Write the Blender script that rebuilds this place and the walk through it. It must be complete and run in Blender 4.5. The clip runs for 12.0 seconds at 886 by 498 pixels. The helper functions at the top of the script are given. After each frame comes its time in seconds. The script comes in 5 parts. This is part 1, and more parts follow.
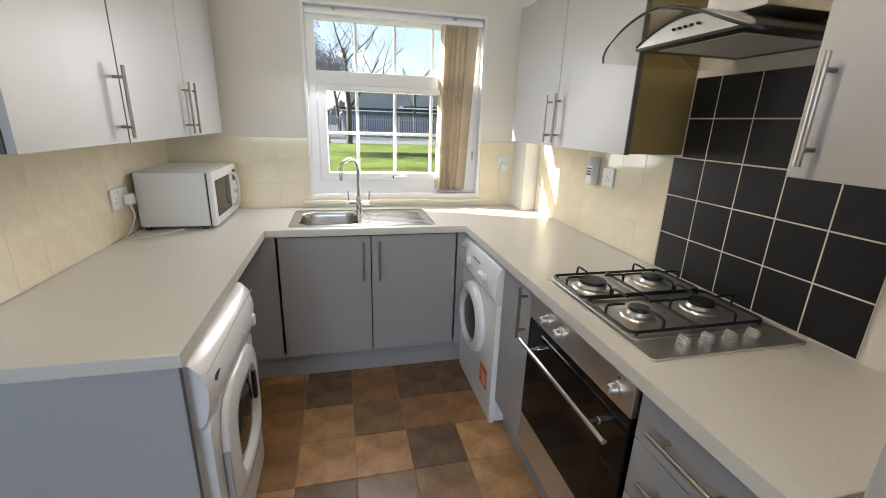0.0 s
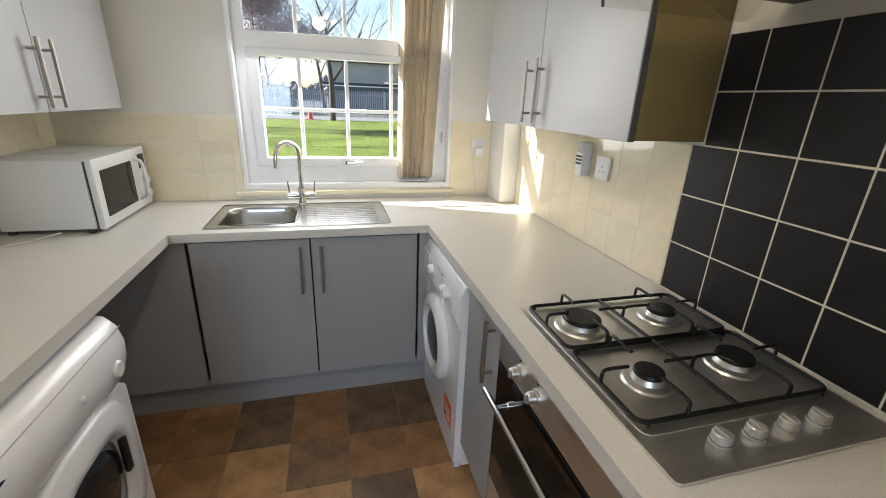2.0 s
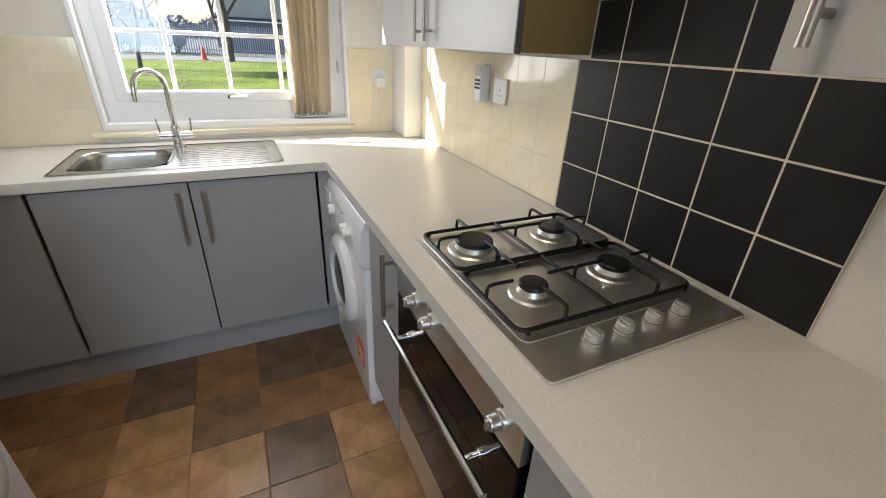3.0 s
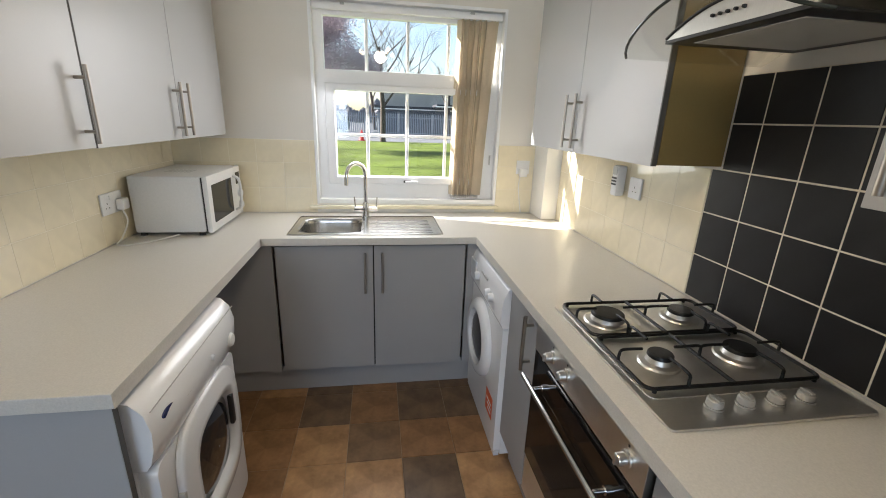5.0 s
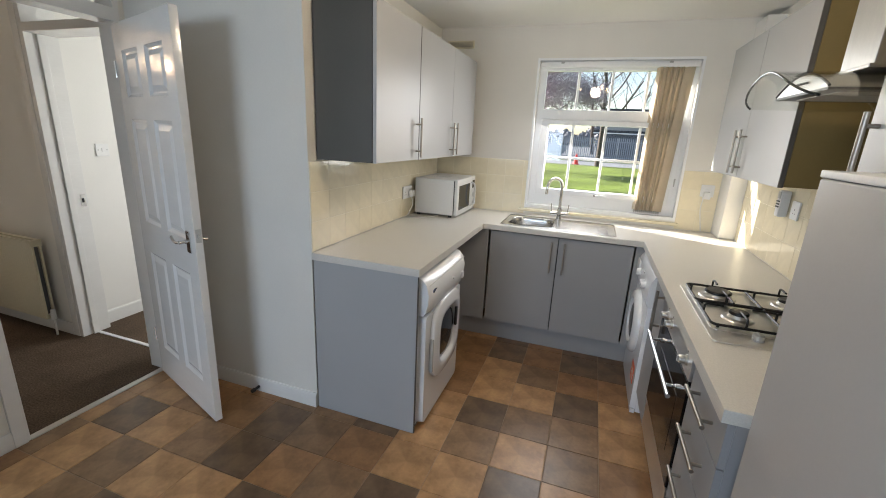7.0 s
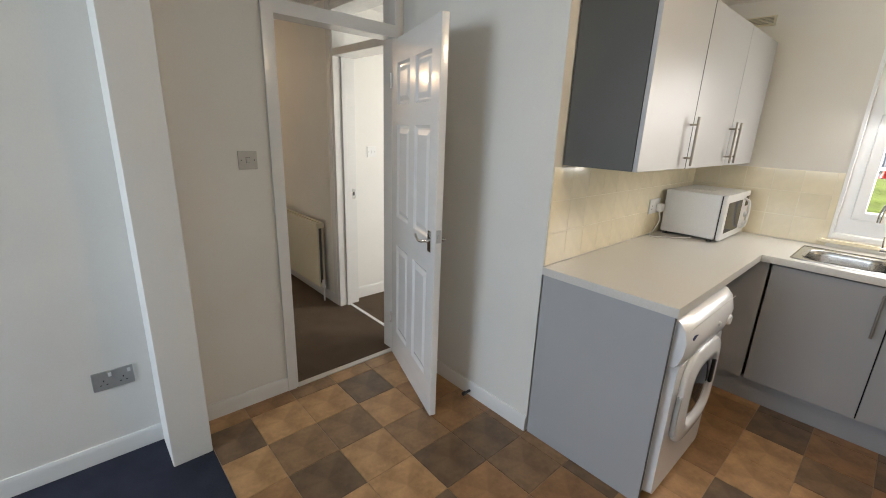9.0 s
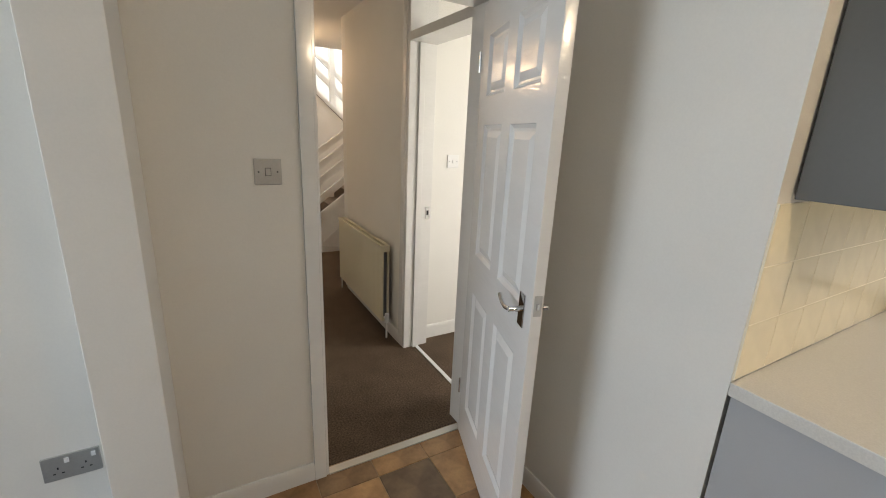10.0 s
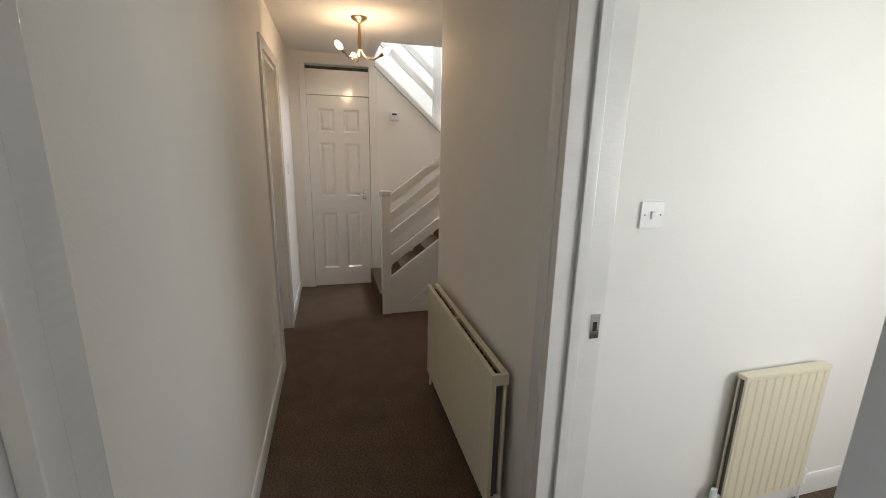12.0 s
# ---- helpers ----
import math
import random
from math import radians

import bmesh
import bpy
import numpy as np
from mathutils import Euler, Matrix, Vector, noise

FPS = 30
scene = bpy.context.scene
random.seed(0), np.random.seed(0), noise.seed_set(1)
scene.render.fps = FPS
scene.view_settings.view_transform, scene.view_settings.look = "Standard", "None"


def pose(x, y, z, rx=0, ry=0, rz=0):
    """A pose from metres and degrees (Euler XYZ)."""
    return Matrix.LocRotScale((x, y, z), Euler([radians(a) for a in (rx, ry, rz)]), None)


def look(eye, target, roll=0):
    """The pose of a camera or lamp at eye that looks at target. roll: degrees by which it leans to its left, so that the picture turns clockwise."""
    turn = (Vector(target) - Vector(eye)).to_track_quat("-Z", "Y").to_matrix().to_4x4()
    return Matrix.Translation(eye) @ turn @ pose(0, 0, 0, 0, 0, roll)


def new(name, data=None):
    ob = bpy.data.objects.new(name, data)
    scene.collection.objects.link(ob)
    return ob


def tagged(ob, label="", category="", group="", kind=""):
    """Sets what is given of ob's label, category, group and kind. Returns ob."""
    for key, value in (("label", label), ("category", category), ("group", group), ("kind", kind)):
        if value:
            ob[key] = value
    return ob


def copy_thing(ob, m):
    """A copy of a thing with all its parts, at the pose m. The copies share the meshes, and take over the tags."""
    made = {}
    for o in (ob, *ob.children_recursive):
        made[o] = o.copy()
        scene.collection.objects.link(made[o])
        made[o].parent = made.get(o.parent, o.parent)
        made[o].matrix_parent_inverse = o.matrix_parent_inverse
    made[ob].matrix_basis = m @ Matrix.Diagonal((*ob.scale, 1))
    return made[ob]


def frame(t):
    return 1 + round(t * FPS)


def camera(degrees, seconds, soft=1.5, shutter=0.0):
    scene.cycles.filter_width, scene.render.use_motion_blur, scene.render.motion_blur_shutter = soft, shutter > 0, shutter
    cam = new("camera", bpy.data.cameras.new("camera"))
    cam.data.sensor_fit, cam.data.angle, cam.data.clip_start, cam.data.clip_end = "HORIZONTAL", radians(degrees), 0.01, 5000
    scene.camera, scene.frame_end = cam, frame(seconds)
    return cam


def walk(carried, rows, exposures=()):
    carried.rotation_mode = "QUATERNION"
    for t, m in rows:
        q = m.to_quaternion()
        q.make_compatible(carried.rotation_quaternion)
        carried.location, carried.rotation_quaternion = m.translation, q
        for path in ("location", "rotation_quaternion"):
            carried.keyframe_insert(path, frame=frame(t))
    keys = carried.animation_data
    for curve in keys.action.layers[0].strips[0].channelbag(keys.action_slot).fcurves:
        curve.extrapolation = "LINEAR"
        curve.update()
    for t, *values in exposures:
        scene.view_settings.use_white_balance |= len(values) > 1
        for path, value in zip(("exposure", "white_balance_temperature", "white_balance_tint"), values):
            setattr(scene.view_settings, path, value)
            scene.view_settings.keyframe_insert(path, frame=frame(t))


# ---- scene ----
cam = camera(93.5, 12.0, soft=1.0)
PATH = [
    (0, (0.55, 0.194, 1.467), (1.006, 2.053, 0.886), 1.9),
    (0.5, (0.625, 0.361, 1.501), (0.977, 2.256, 0.967), 1.6),
    (1, (0.676, 0.5, 1.522), (0.951, 2.42, 1.036), 1.8),
    (1.5, (0.724, 0.548, 1.517), (1.019, 2.459, 1.006), 2.0),
    (2, (0.794, 0.592, 1.462), (1.296, 2.406, 0.787), 2.3),
    (2.5, (0.871, 0.599, 1.402), (1.615, 2.256, 0.564), 2.9),
    (2.7, (0.919, 0.596, 1.387), (1.715, 2.202, 0.499), 2.7),
    (4.3, (0.767, 0.588, 1.447), (1.397, 2.327, 0.686), 2.3),
    (4.5, (0.763, 0.55, 1.457), (1.29, 2.342, 0.742), 2.1),
    (5, (0.714, 0.356, 1.491), (1.021, 2.241, 0.898), 2.1),
    (5.5, (0.69, 0.163, 1.528), (0.8, 2.099, 1.039), 2.4),
    (6, (0.669, -0.095, 1.521), (0.677, 1.845, 1.035), 2.7),
    (6.5, (0.703, -0.312, 1.528), (0.471, 1.607, 1.016), 2.8),
    (7, (0.845, -0.503, 1.522), (0.22, 1.321, 0.991), 2.7),
    (7.5, (0.925, -0.635, 1.517), (-0.029, 1.04, 0.982), 2.3),
    (7.7, (0.926, -0.65, 1.53), (-0.119, 0.966, 0.988), 2.1),
    (9.3, (0.439, -0.252, 1.491), (-1.051, 0.966, 0.944), 2.2),
    (9.5, (0.315, -0.151, 1.479), (-1.223, 1.006, 0.938), 2.2),
    (10, (-0.011, 0.09, 1.484), (-1.677, 1.059, 0.949), 2.7),
    (10.5, (-0.411, 0.262, 1.482), (-2.137, 1.119, 0.944), 2.3),
    (11, (-0.789, 0.422, 1.469), (-2.557, 1.192, 0.941), 2.0),
    (11.5, (-1.114, 0.551, 1.475), (-2.926, 1.226, 0.966), 1.9),
    (12, (-1.399, 0.6, 1.493), (-3.278, 1.102, 1.026), 1.2),
]
EXPOSURES = [(0, 2.52, 6500, 10), (1.3, 2.38, 6400, 10), (2.7, 2.48, 6500, 10), (5.0, 2.42, 6500, 10), (7.5, 2.48, 6600, 10), (9.3, 2.72, 7000, 11), (11.0, 2.78, 7500, 12), (12, 2.4, 6400, 10)]
walk(cam, [(t, look(eye, target, roll)) for t, eye, target, roll in PATH], EXPOSURES)

# ---- world, sun and window light ----
world = bpy.data.worlds.new("sky")
scene.world = world
world.use_nodes = True
SUN_EL, SUN_DIR = 28.5, Vector((0.915, -0.403, 0)).normalized()
wn = world.node_tree.nodes
sky = wn.new("ShaderNodeTexSky")
sky.sky_type, sky.sun_disc = "NISHITA", False
sky.sun_elevation = radians(SUN_EL)
sky.sun_rotation = math.atan2(-SUN_DIR.x, -SUN_DIR.y)
world.node_tree.links.new(sky.outputs[0], wn["Background"].inputs[0])
wn["Background"].inputs[1].default_value = 0.05


def lamp(name, kind, energy, color, m, **kw):
    data = bpy.data.lights.new(name, kind)
    data.energy, data.color = energy, color
    for k in kw:
        if k == "angle":
            data.angle = kw[k]
        if k == "size":
            data.shape, data.size, data.size_y = "RECTANGLE", kw[k][0], kw[k][1]
        if k == "radius":
            data.shadow_soft_size = kw[k]
    ob = new(name, data)
    ob.matrix_world = m
    return ob


sun_way = Vector((SUN_DIR.x * math.cos(radians(SUN_EL)), SUN_DIR.y * math.cos(radians(SUN_EL)), -math.sin(radians(SUN_EL))))
lamp("sun", "SUN", 5.0, (1.0, 0.94, 0.84), look((0, 0, 30), Vector((0, 0, 30)) + sun_way), angle=radians(0.5))
# added area lamps for skylight at the windows; three windows are out of view
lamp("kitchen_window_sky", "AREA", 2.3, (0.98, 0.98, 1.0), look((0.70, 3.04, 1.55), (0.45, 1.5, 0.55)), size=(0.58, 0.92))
lamp("dining_window_light", "AREA", 11, (0.66, 0.80, 1.0), look((-0.65, -3.66, 1.55), (-0.65, 0, 0.85)), size=(1.5, 1.05))
lamp("living_window_light", "AREA", 4.3, (0.93, 0.96, 1.0), look((-1.05, 3.10, 1.5), (-2.1, 0.2, 1.0)), size=(0.85, 1.1))
lamp("landing_window_light", "AREA", 20, (0.88, 0.93, 1.0), look((-6.0, 3.66, 3.9), (-6.0, 1.0, 2.6)), size=(1.2, 1.1))
# lit bulbs of the two ceiling lights
lamp("kitchen_bulbs", "POINT", 2.6, (1.0, 0.83, 0.62), pose(0.76, 1.05, 2.09), radius=0.06)
lamp("hall_bulbs", "POINT", 1.8, (1.0, 0.68, 0.42), pose(-4.69, 0.83, 2.14), radius=0.05)


# ---- materials ----
def mat(name, c, rough=0.5, metal=0.0, var=0.06, scale=5.0, fine=0.03, bump=0.0, bscale=120.0, stretch=(1, 1, 1), coat=0.0, spec=0.5, rvar=0.08, obj=0.0):
    m = bpy.data.materials.new(name)
    m.use_nodes = True
    n, l = m.node_tree.nodes, m.node_tree.links
    b = n["Principled BSDF"]
    b.inputs["Metallic"].default_value = metal
    b.inputs["Specular IOR Level"].default_value = spec
    b.inputs["Coat Weight"].default_value = coat
    b.inputs["Coat Roughness"].default_value = 0.06
    co = n.new("ShaderNodeTexCoord")
    mp = n.new("ShaderNodeMapping")
    mp.inputs["Scale"].default_value = stretch
    l.new(co.outputs["Object"], mp.inputs[0])
    big, small = n.new("ShaderNodeTexNoise"), n.new("ShaderNodeTexNoise")
    big.inputs["Scale"].default_value, small.inputs["Scale"].default_value = scale, bscale
    big.inputs["Detail"].default_value = 5
    for t in (big, small):
        l.new(mp.outputs[0], t.inputs["Vector"])
    mx = n.new("ShaderNodeMix")
    mx.data_type = "RGBA"
    mx.inputs[6].default_value = (*[v * (1 - var) for v in c], 1)
    mx.inputs[7].default_value = (*[min(1, v * (1 + var)) for v in c], 1)
    ramp = n.new("ShaderNodeMapRange")
    ramp.inputs["From Min"].default_value, ramp.inputs["From Max"].default_value = 0.3, 0.7
    l.new(big.outputs[0], ramp.inputs[0])
    l.new(ramp.outputs[0], mx.inputs[0])
    m2 = n.new("ShaderNodeMix")
    m2.data_type, m2.blend_type = "RGBA", "MULTIPLY"
    m2.inputs[0].default_value = 1.0
    fr = n.new("ShaderNodeMapRange")
    fr.inputs["To Min"].default_value, fr.inputs["To Max"].default_value = 1 - 2 * fine, 1 + 2 * fine
    l.new(small.outputs[0], fr.inputs[0])
    gray = n.new("ShaderNodeCombineColor")
    for i in range(3):
        l.new(fr.outputs[0], gray.inputs[i])
    l.new(mx.outputs[2], m2.inputs[6])
    l.new(gray.outputs[0], m2.inputs[7])
    out = m2.outputs[2]
    if obj:
        oi, hv = n.new("ShaderNodeObjectInfo"), n.new("ShaderNodeHueSaturation")
        om = n.new("ShaderNodeMapRange")
        om.inputs["To Min"].default_value, om.inputs["To Max"].default_value = 1 - obj, 1 + obj
        l.new(oi.outputs["Random"], om.inputs[0])
        l.new(om.outputs[0], hv.inputs["Value"])
        l.new(out, hv.inputs["Color"])
        out = hv.outputs[0]
    l.new(out, b.inputs["Base Color"])
    rr = n.new("ShaderNodeMapRange")
    lo, hi = max(0.02, rough - rvar), min(1, rough + rvar)
    rr.inputs["To Min"].default_value, rr.inputs["To Max"].default_value = (0.285, hi + 0.02) if lo < 0.285 < hi else (lo, hi)
    l.new(big.outputs[0], rr.inputs[0])
    l.new(rr.outputs[0], b.inputs["Roughness"])
    if bump:
        bp = n.new("ShaderNodeBump")
        bp.inputs["Strength"].default_value, bp.inputs["Distance"].default_value = bump, 0.002
        l.new(small.outputs[0], bp.inputs["Height"])
        l.new(bp.outputs[0], b.inputs["Normal"])
    return m


def pane_mat(name, tint=(1, 1, 1)):
    m = bpy.data.materials.new(name)
    m.use_nodes = True
    n, l = m.node_tree.nodes, m.node_tree.links
    n.remove(n["Principled BSDF"])
    tr, gl, fc, mx = (n.new("ShaderNode" + k) for k in ("BsdfTransparent", "BsdfGlossy", "LayerWeight", "MixShader"))
    pw, fr = n.new("ShaderNodeMath"), n.new("ShaderNodeMapRange")
    pw.operation = "POWER"
    pw.inputs[1].default_value = 5.0
    fr.inputs["To Min"].default_value, fr.inputs["To Max"].default_value = 0.04, 0.9
    fc.inputs[0].default_value = 0.5
    l.new(fc.outputs["Facing"], pw.inputs[0])
    l.new(pw.outputs[0], fr.inputs[0])
    tr.inputs[0].default_value = (*tint, 1)
    gl.inputs["Roughness"].default_value = 0.01
    l.new(fr.outputs[0], mx.inputs[0])
    l.new(tr.outputs[0], mx.inputs[1])
    l.new(gl.outputs[0], mx.inputs[2])
    l.new(mx.outputs[0], n["Material Output"].inputs[0])
    return m


def glow_mat(name, c, strength):
    m = bpy.data.materials.new(name)
    m.use_nodes = True
    b = m.node_tree.nodes["Principled BSDF"]
    b.inputs["Base Color"].default_value = (*c, 1)
    b.inputs["Emission Color"].default_value = (*c, 1)
    b.inputs["Emission Strength"].default_value = strength
    return m


def cloth_mat(name, c, through_share):
    # obj varies tone per object, painting in the shaded ribs of blind slats
    m = mat(name, c, rough=0.9, var=0.05, scale=12, bump=0.3, bscale=700, obj=0.10)
    n, l = m.node_tree.nodes, m.node_tree.links
    b = n["Principled BSDF"]
    tl, mx = n.new("ShaderNodeBsdfTranslucent"), n.new("ShaderNodeMixShader")
    tl.inputs[0].default_value = (*c, 1)
    mx.inputs[0].default_value = through_share
    l.new(b.outputs[0], mx.inputs[1])
    l.new(tl.outputs[0], mx.inputs[2])
    l.new(mx.outputs[0], n["Material Output"].inputs[0])
    return m


PAINT = mat("cream_wall_paint", (0.78, 0.755, 0.705), 0.65, var=0.025, scale=2.5, fine=0.015, bump=0.12, bscale=160)
PAINT_W = mat("white_wall_paint", (0.80, 0.785, 0.75), 0.6, var=0.02, scale=2, fine=0.015, bump=0.1, bscale=160)
CEIL = mat("white_ceiling_paint", (0.82, 0.81, 0.78), 0.8, var=0.02, scale=2, bump=0.15, bscale=200)
GLOSS = mat("white_gloss_paint", (0.80, 0.79, 0.77), 0.17, var=0.02, scale=4, fine=0.01, bump=0.22, bscale=26, stretch=(1, 1, 4), coat=0.3)
UPVC = mat("white_plastic_frame", (0.86, 0.87, 0.88), 0.28, var=0.02, scale=3, fine=0.01)
TILE_C = mat("cream_glazed_tile", (0.80, 0.72, 0.535), 0.09, var=0.03, scale=9, fine=0.02, bump=0.04, bscale=30, obj=0.03)
TILE_B = mat("black_glazed_tile", (0.012, 0.012, 0.0135), 0.42, var=0.2, scale=14, fine=0.05, bump=0.04, bscale=300, obj=0.12, spec=0.35)
GROUT_C = mat("pale_grout", (0.72, 0.67, 0.56), 0.85, bump=0.3, bscale=300)
GROUT_T = mat("cream_grout", (0.80, 0.735, 0.585), 0.6, bump=0.2, bscale=300)
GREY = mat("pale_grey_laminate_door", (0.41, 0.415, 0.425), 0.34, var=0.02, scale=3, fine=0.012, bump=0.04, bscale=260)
# pale grey laminate darkened to paint in the shade on base unit fronts
GREY_SHADE = mat("shaded_grey_laminate_front", (0.34, 0.34, 0.345), 0.36, var=0.02, scale=3, fine=0.012, bump=0.04, bscale=260)
GREYEDGE = mat("dark_grey_laminate", (0.080, 0.076, 0.069), 0.45, var=0.04, scale=4, fine=0.02)
OLIVE = mat("olive_brown_laminate", (0.20, 0.145, 0.055), 0.42, var=0.05, scale=4, fine=0.02)
CARC = mat("pale_carcass_board", (0.42, 0.40, 0.37), 0.6)
# near-black unit bodies, so the shade in gaps between fronts is painted in
SHADOW_GAP = mat("black_gap_shade", (0.012, 0.012, 0.012), 0.8)
STEEL = mat("brushed_steel", (0.74, 0.72, 0.69), 0.34, 1.0, var=0.03, scale=4, fine=0.05, bump=0.06, bscale=90, stretch=(1, 14, 1))
STEEL_S = mat("satin_steel_rod", (0.40, 0.365, 0.32), 0.30, 1.0, var=0.05, scale=30)
STEEL_SINK = mat("satin_sink_steel", (0.52, 0.51, 0.49), 0.24, 1.0, var=0.03, scale=6, fine=0.03, bump=0.03, bscale=120, rvar=0.03)
CHROME = mat("chrome", (0.72, 0.72, 0.72), 0.07, 1.0, var=0.03, scale=20, rvar=0.03)
BRASS = mat("antique_brass", (0.42, 0.30, 0.16), 0.25, 1.0, var=0.1, scale=30)
IRON = mat("black_enamelled_iron", (0.008, 0.008, 0.008), 0.36, spec=0.35, var=0.2, scale=60, bump=0.2, bscale=300)
BLKGLASS = mat("black_oven_glass", (0.006, 0.005, 0.005), 0.05, var=0.2, scale=4, spec=0.3, coat=0.1, rvar=0.02)
WHITE = mat("white_enamel", (0.80, 0.81, 0.83), 0.20, var=0.015, scale=4, fine=0.01, coat=0.2)
WHITEPL = mat("white_plastic", (0.78, 0.78, 0.77), 0.32, var=0.02, scale=10)
GREYPL = mat("silver_grey_plastic", (0.46, 0.46, 0.45), 0.36, var=0.03, scale=10)
SILVER = mat("silver_painted_casing", (0.66, 0.66, 0.65), 0.32, 0.1, var=0.015, scale=6)
BLACKPL = mat("black_plastic", (0.015, 0.015, 0.016), 0.35, var=0.1, scale=20)
BLUE = mat("dark_blue_badge", (0.02, 0.03, 0.12), 0.2)
ORANGE = mat("orange_sticker", (0.75, 0.12, 0.02), 0.4)
SWITCH = mat("satin_nickel_plate", (0.50, 0.49, 0.47), 0.38, 0.55, var=0.03, scale=30)
RAD = mat("cream_radiator_enamel", (0.72, 0.66, 0.50), 0.30, var=0.01, scale=3, rvar=0.015)
GLASS = pane_mat("clear_window_glass")
HOODGLASS = pane_mat("clear_hood_glass", (0.95, 0.955, 0.94))
BLIND = cloth_mat("beige_blind_fabric", (0.66, 0.57, 0.44), 0.10)
BULB = glow_mat("lit_bulb", (1.0, 0.78, 0.5), 4.0)
CORD = mat("white_cable", (0.74, 0.73, 0.70), 0.4)
DRUM = mat("dark_drum_glass", (0.02, 0.02, 0.022), 0.06, var=0.3, scale=5, coat=0.4)
LEAFC = mat("dark_grey_backing", (0.10, 0.10, 0.10), 0.6)


def vinyl(name, a, b):
    m = mat(name, a, 0.31, var=0.2, scale=8, fine=0.12, bump=0.3, bscale=45, obj=0.10, rvar=0.04)
    n, l = m.node_tree.nodes, m.node_tree.links
    first = [x for x in n if x.bl_idname == "ShaderNodeMix" and x.blend_type == "MIX"][0]
    first.inputs[7].default_value = (*b, 1)
    return m


VIN = {
    "t": vinyl("tan_stone_vinyl", (0.336, 0.178, 0.074), (0.546, 0.320, 0.152)),
    "b": vinyl("brown_stone_vinyl", (0.236, 0.118, 0.048), (0.388, 0.210, 0.095)),
    "m": vinyl("grey_brown_stone_vinyl", (0.194, 0.109, 0.054), (0.330, 0.200, 0.105)),
    "d": vinyl("dark_slate_vinyl", (0.110, 0.065, 0.037), (0.215, 0.136, 0.077)),
}
GROUT_V = mat("vinyl_joint", (0.34, 0.25, 0.165), 0.5, bump=0.2)
CARPET = mat("brown_carpet", (0.112, 0.080, 0.057), 0.95, var=0.14, scale=7, fine=0.5, bump=1.0, bscale=110, spec=0.1)
CARPET_B = mat("dark_blue_grey_carpet", (0.035, 0.038, 0.055), 0.95, var=0.2, scale=6, fine=0.3, bump=1.0, bscale=420, spec=0.1)
WORKTOP = mat("speckled_cream_worktop", (0.665, 0.645, 0.60), 0.29, var=0.012, scale=3, fine=0.07, bump=0.02, bscale=230, rvar=0.01)


# ---- mesh helpers ----
def add_box(bm, x0, x1, y0, y1, z0, z1, bevel=0.0, seg=2):
    made = bmesh.ops.create_cube(bm, size=1.0, matrix=Matrix.LocRotScale(((x0 + x1) / 2, (y0 + y1) / 2, (z0 + z1) / 2), None, (abs(x1 - x0), abs(y1 - y0), abs(z1 - z0))))
    if bevel:
        edges = {e for v in made["verts"] for e in v.link_edges}
        bmesh.ops.bevel(bm, geom=list(edges), offset=bevel, segments=seg, affect="EDGES", profile=0.5)


def box(x0, x1, y0, y1, z0, z1, bevel=0.0, seg=2):
    bm = bmesh.new()
    add_box(bm, x0, x1, y0, y1, z0, z1, bevel, seg)
    return bm


def add_rod(bm, a, b, r, r2=None, n=16, caps=True):
    a, b = Vector(a), Vector(b)
    m = Matrix.Translation((a + b) / 2) @ (b - a).to_track_quat("Z", "Y").to_matrix().to_4x4()
    bmesh.ops.create_cone(bm, cap_ends=caps, segments=n, radius1=r, radius2=r if r2 is None else r2, depth=(b - a).length, matrix=m)


def rod(a, b, r, r2=None, n=16):
    bm = bmesh.new()
    add_rod(bm, a, b, r, r2, n)
    return bm


def add_tube(bm, pts, r, n=10):
    """A tube of radius r along points."""
    pts = [Vector(p) for p in pts]
    rings, up = [], Vector((0.31, 0.17, 0.93))
    for i, p in enumerate(pts):
        d = (pts[min(i + 1, len(pts) - 1)] - pts[max(i - 1, 0)]).normalized()
        u = d.cross(up)
        u = (u if u.length > 1e-3 else d.cross(Vector((1, 0, 0)))).normalized()
        v = d.cross(u)
        rr = r[i] if isinstance(r, (list, tuple)) else r
        rings.append([bm.verts.new(p + rr * (math.cos(2 * math.pi * k / n) * u + math.sin(2 * math.pi * k / n) * v)) for k in range(n)])
    for a, b in zip(rings, rings[1:]):
        for k in range(n):
            bm.faces.new((a[k], a[(k + 1) % n], b[(k + 1) % n], b[k]))
    bm.faces.new(rings[0][::-1])
    bm.faces.new(rings[-1])


def tube(pts, r, n=10):
    bm = bmesh.new()
    add_tube(bm, pts, r, n)
    return bm


def bend(pts, n=8):
    """A smooth line through points."""
    out, p = [], [Vector(q) for q in pts]
    p = [2 * p[0] - p[1]] + p + [2 * p[-1] - p[-2]]
    for i in range(1, len(p) - 2):
        for k in range(n):
            t = k / n
            out.append(0.5 * (2 * p[i] + (p[i + 1] - p[i - 1]) * t + (2 * p[i - 1] - 5 * p[i] + 4 * p[i + 1] - p[i + 2]) * t * t + (3 * p[i] - p[i - 1] - 3 * p[i + 1] + p[i + 2]) * t ** 3))
    return out + [p[-2]]


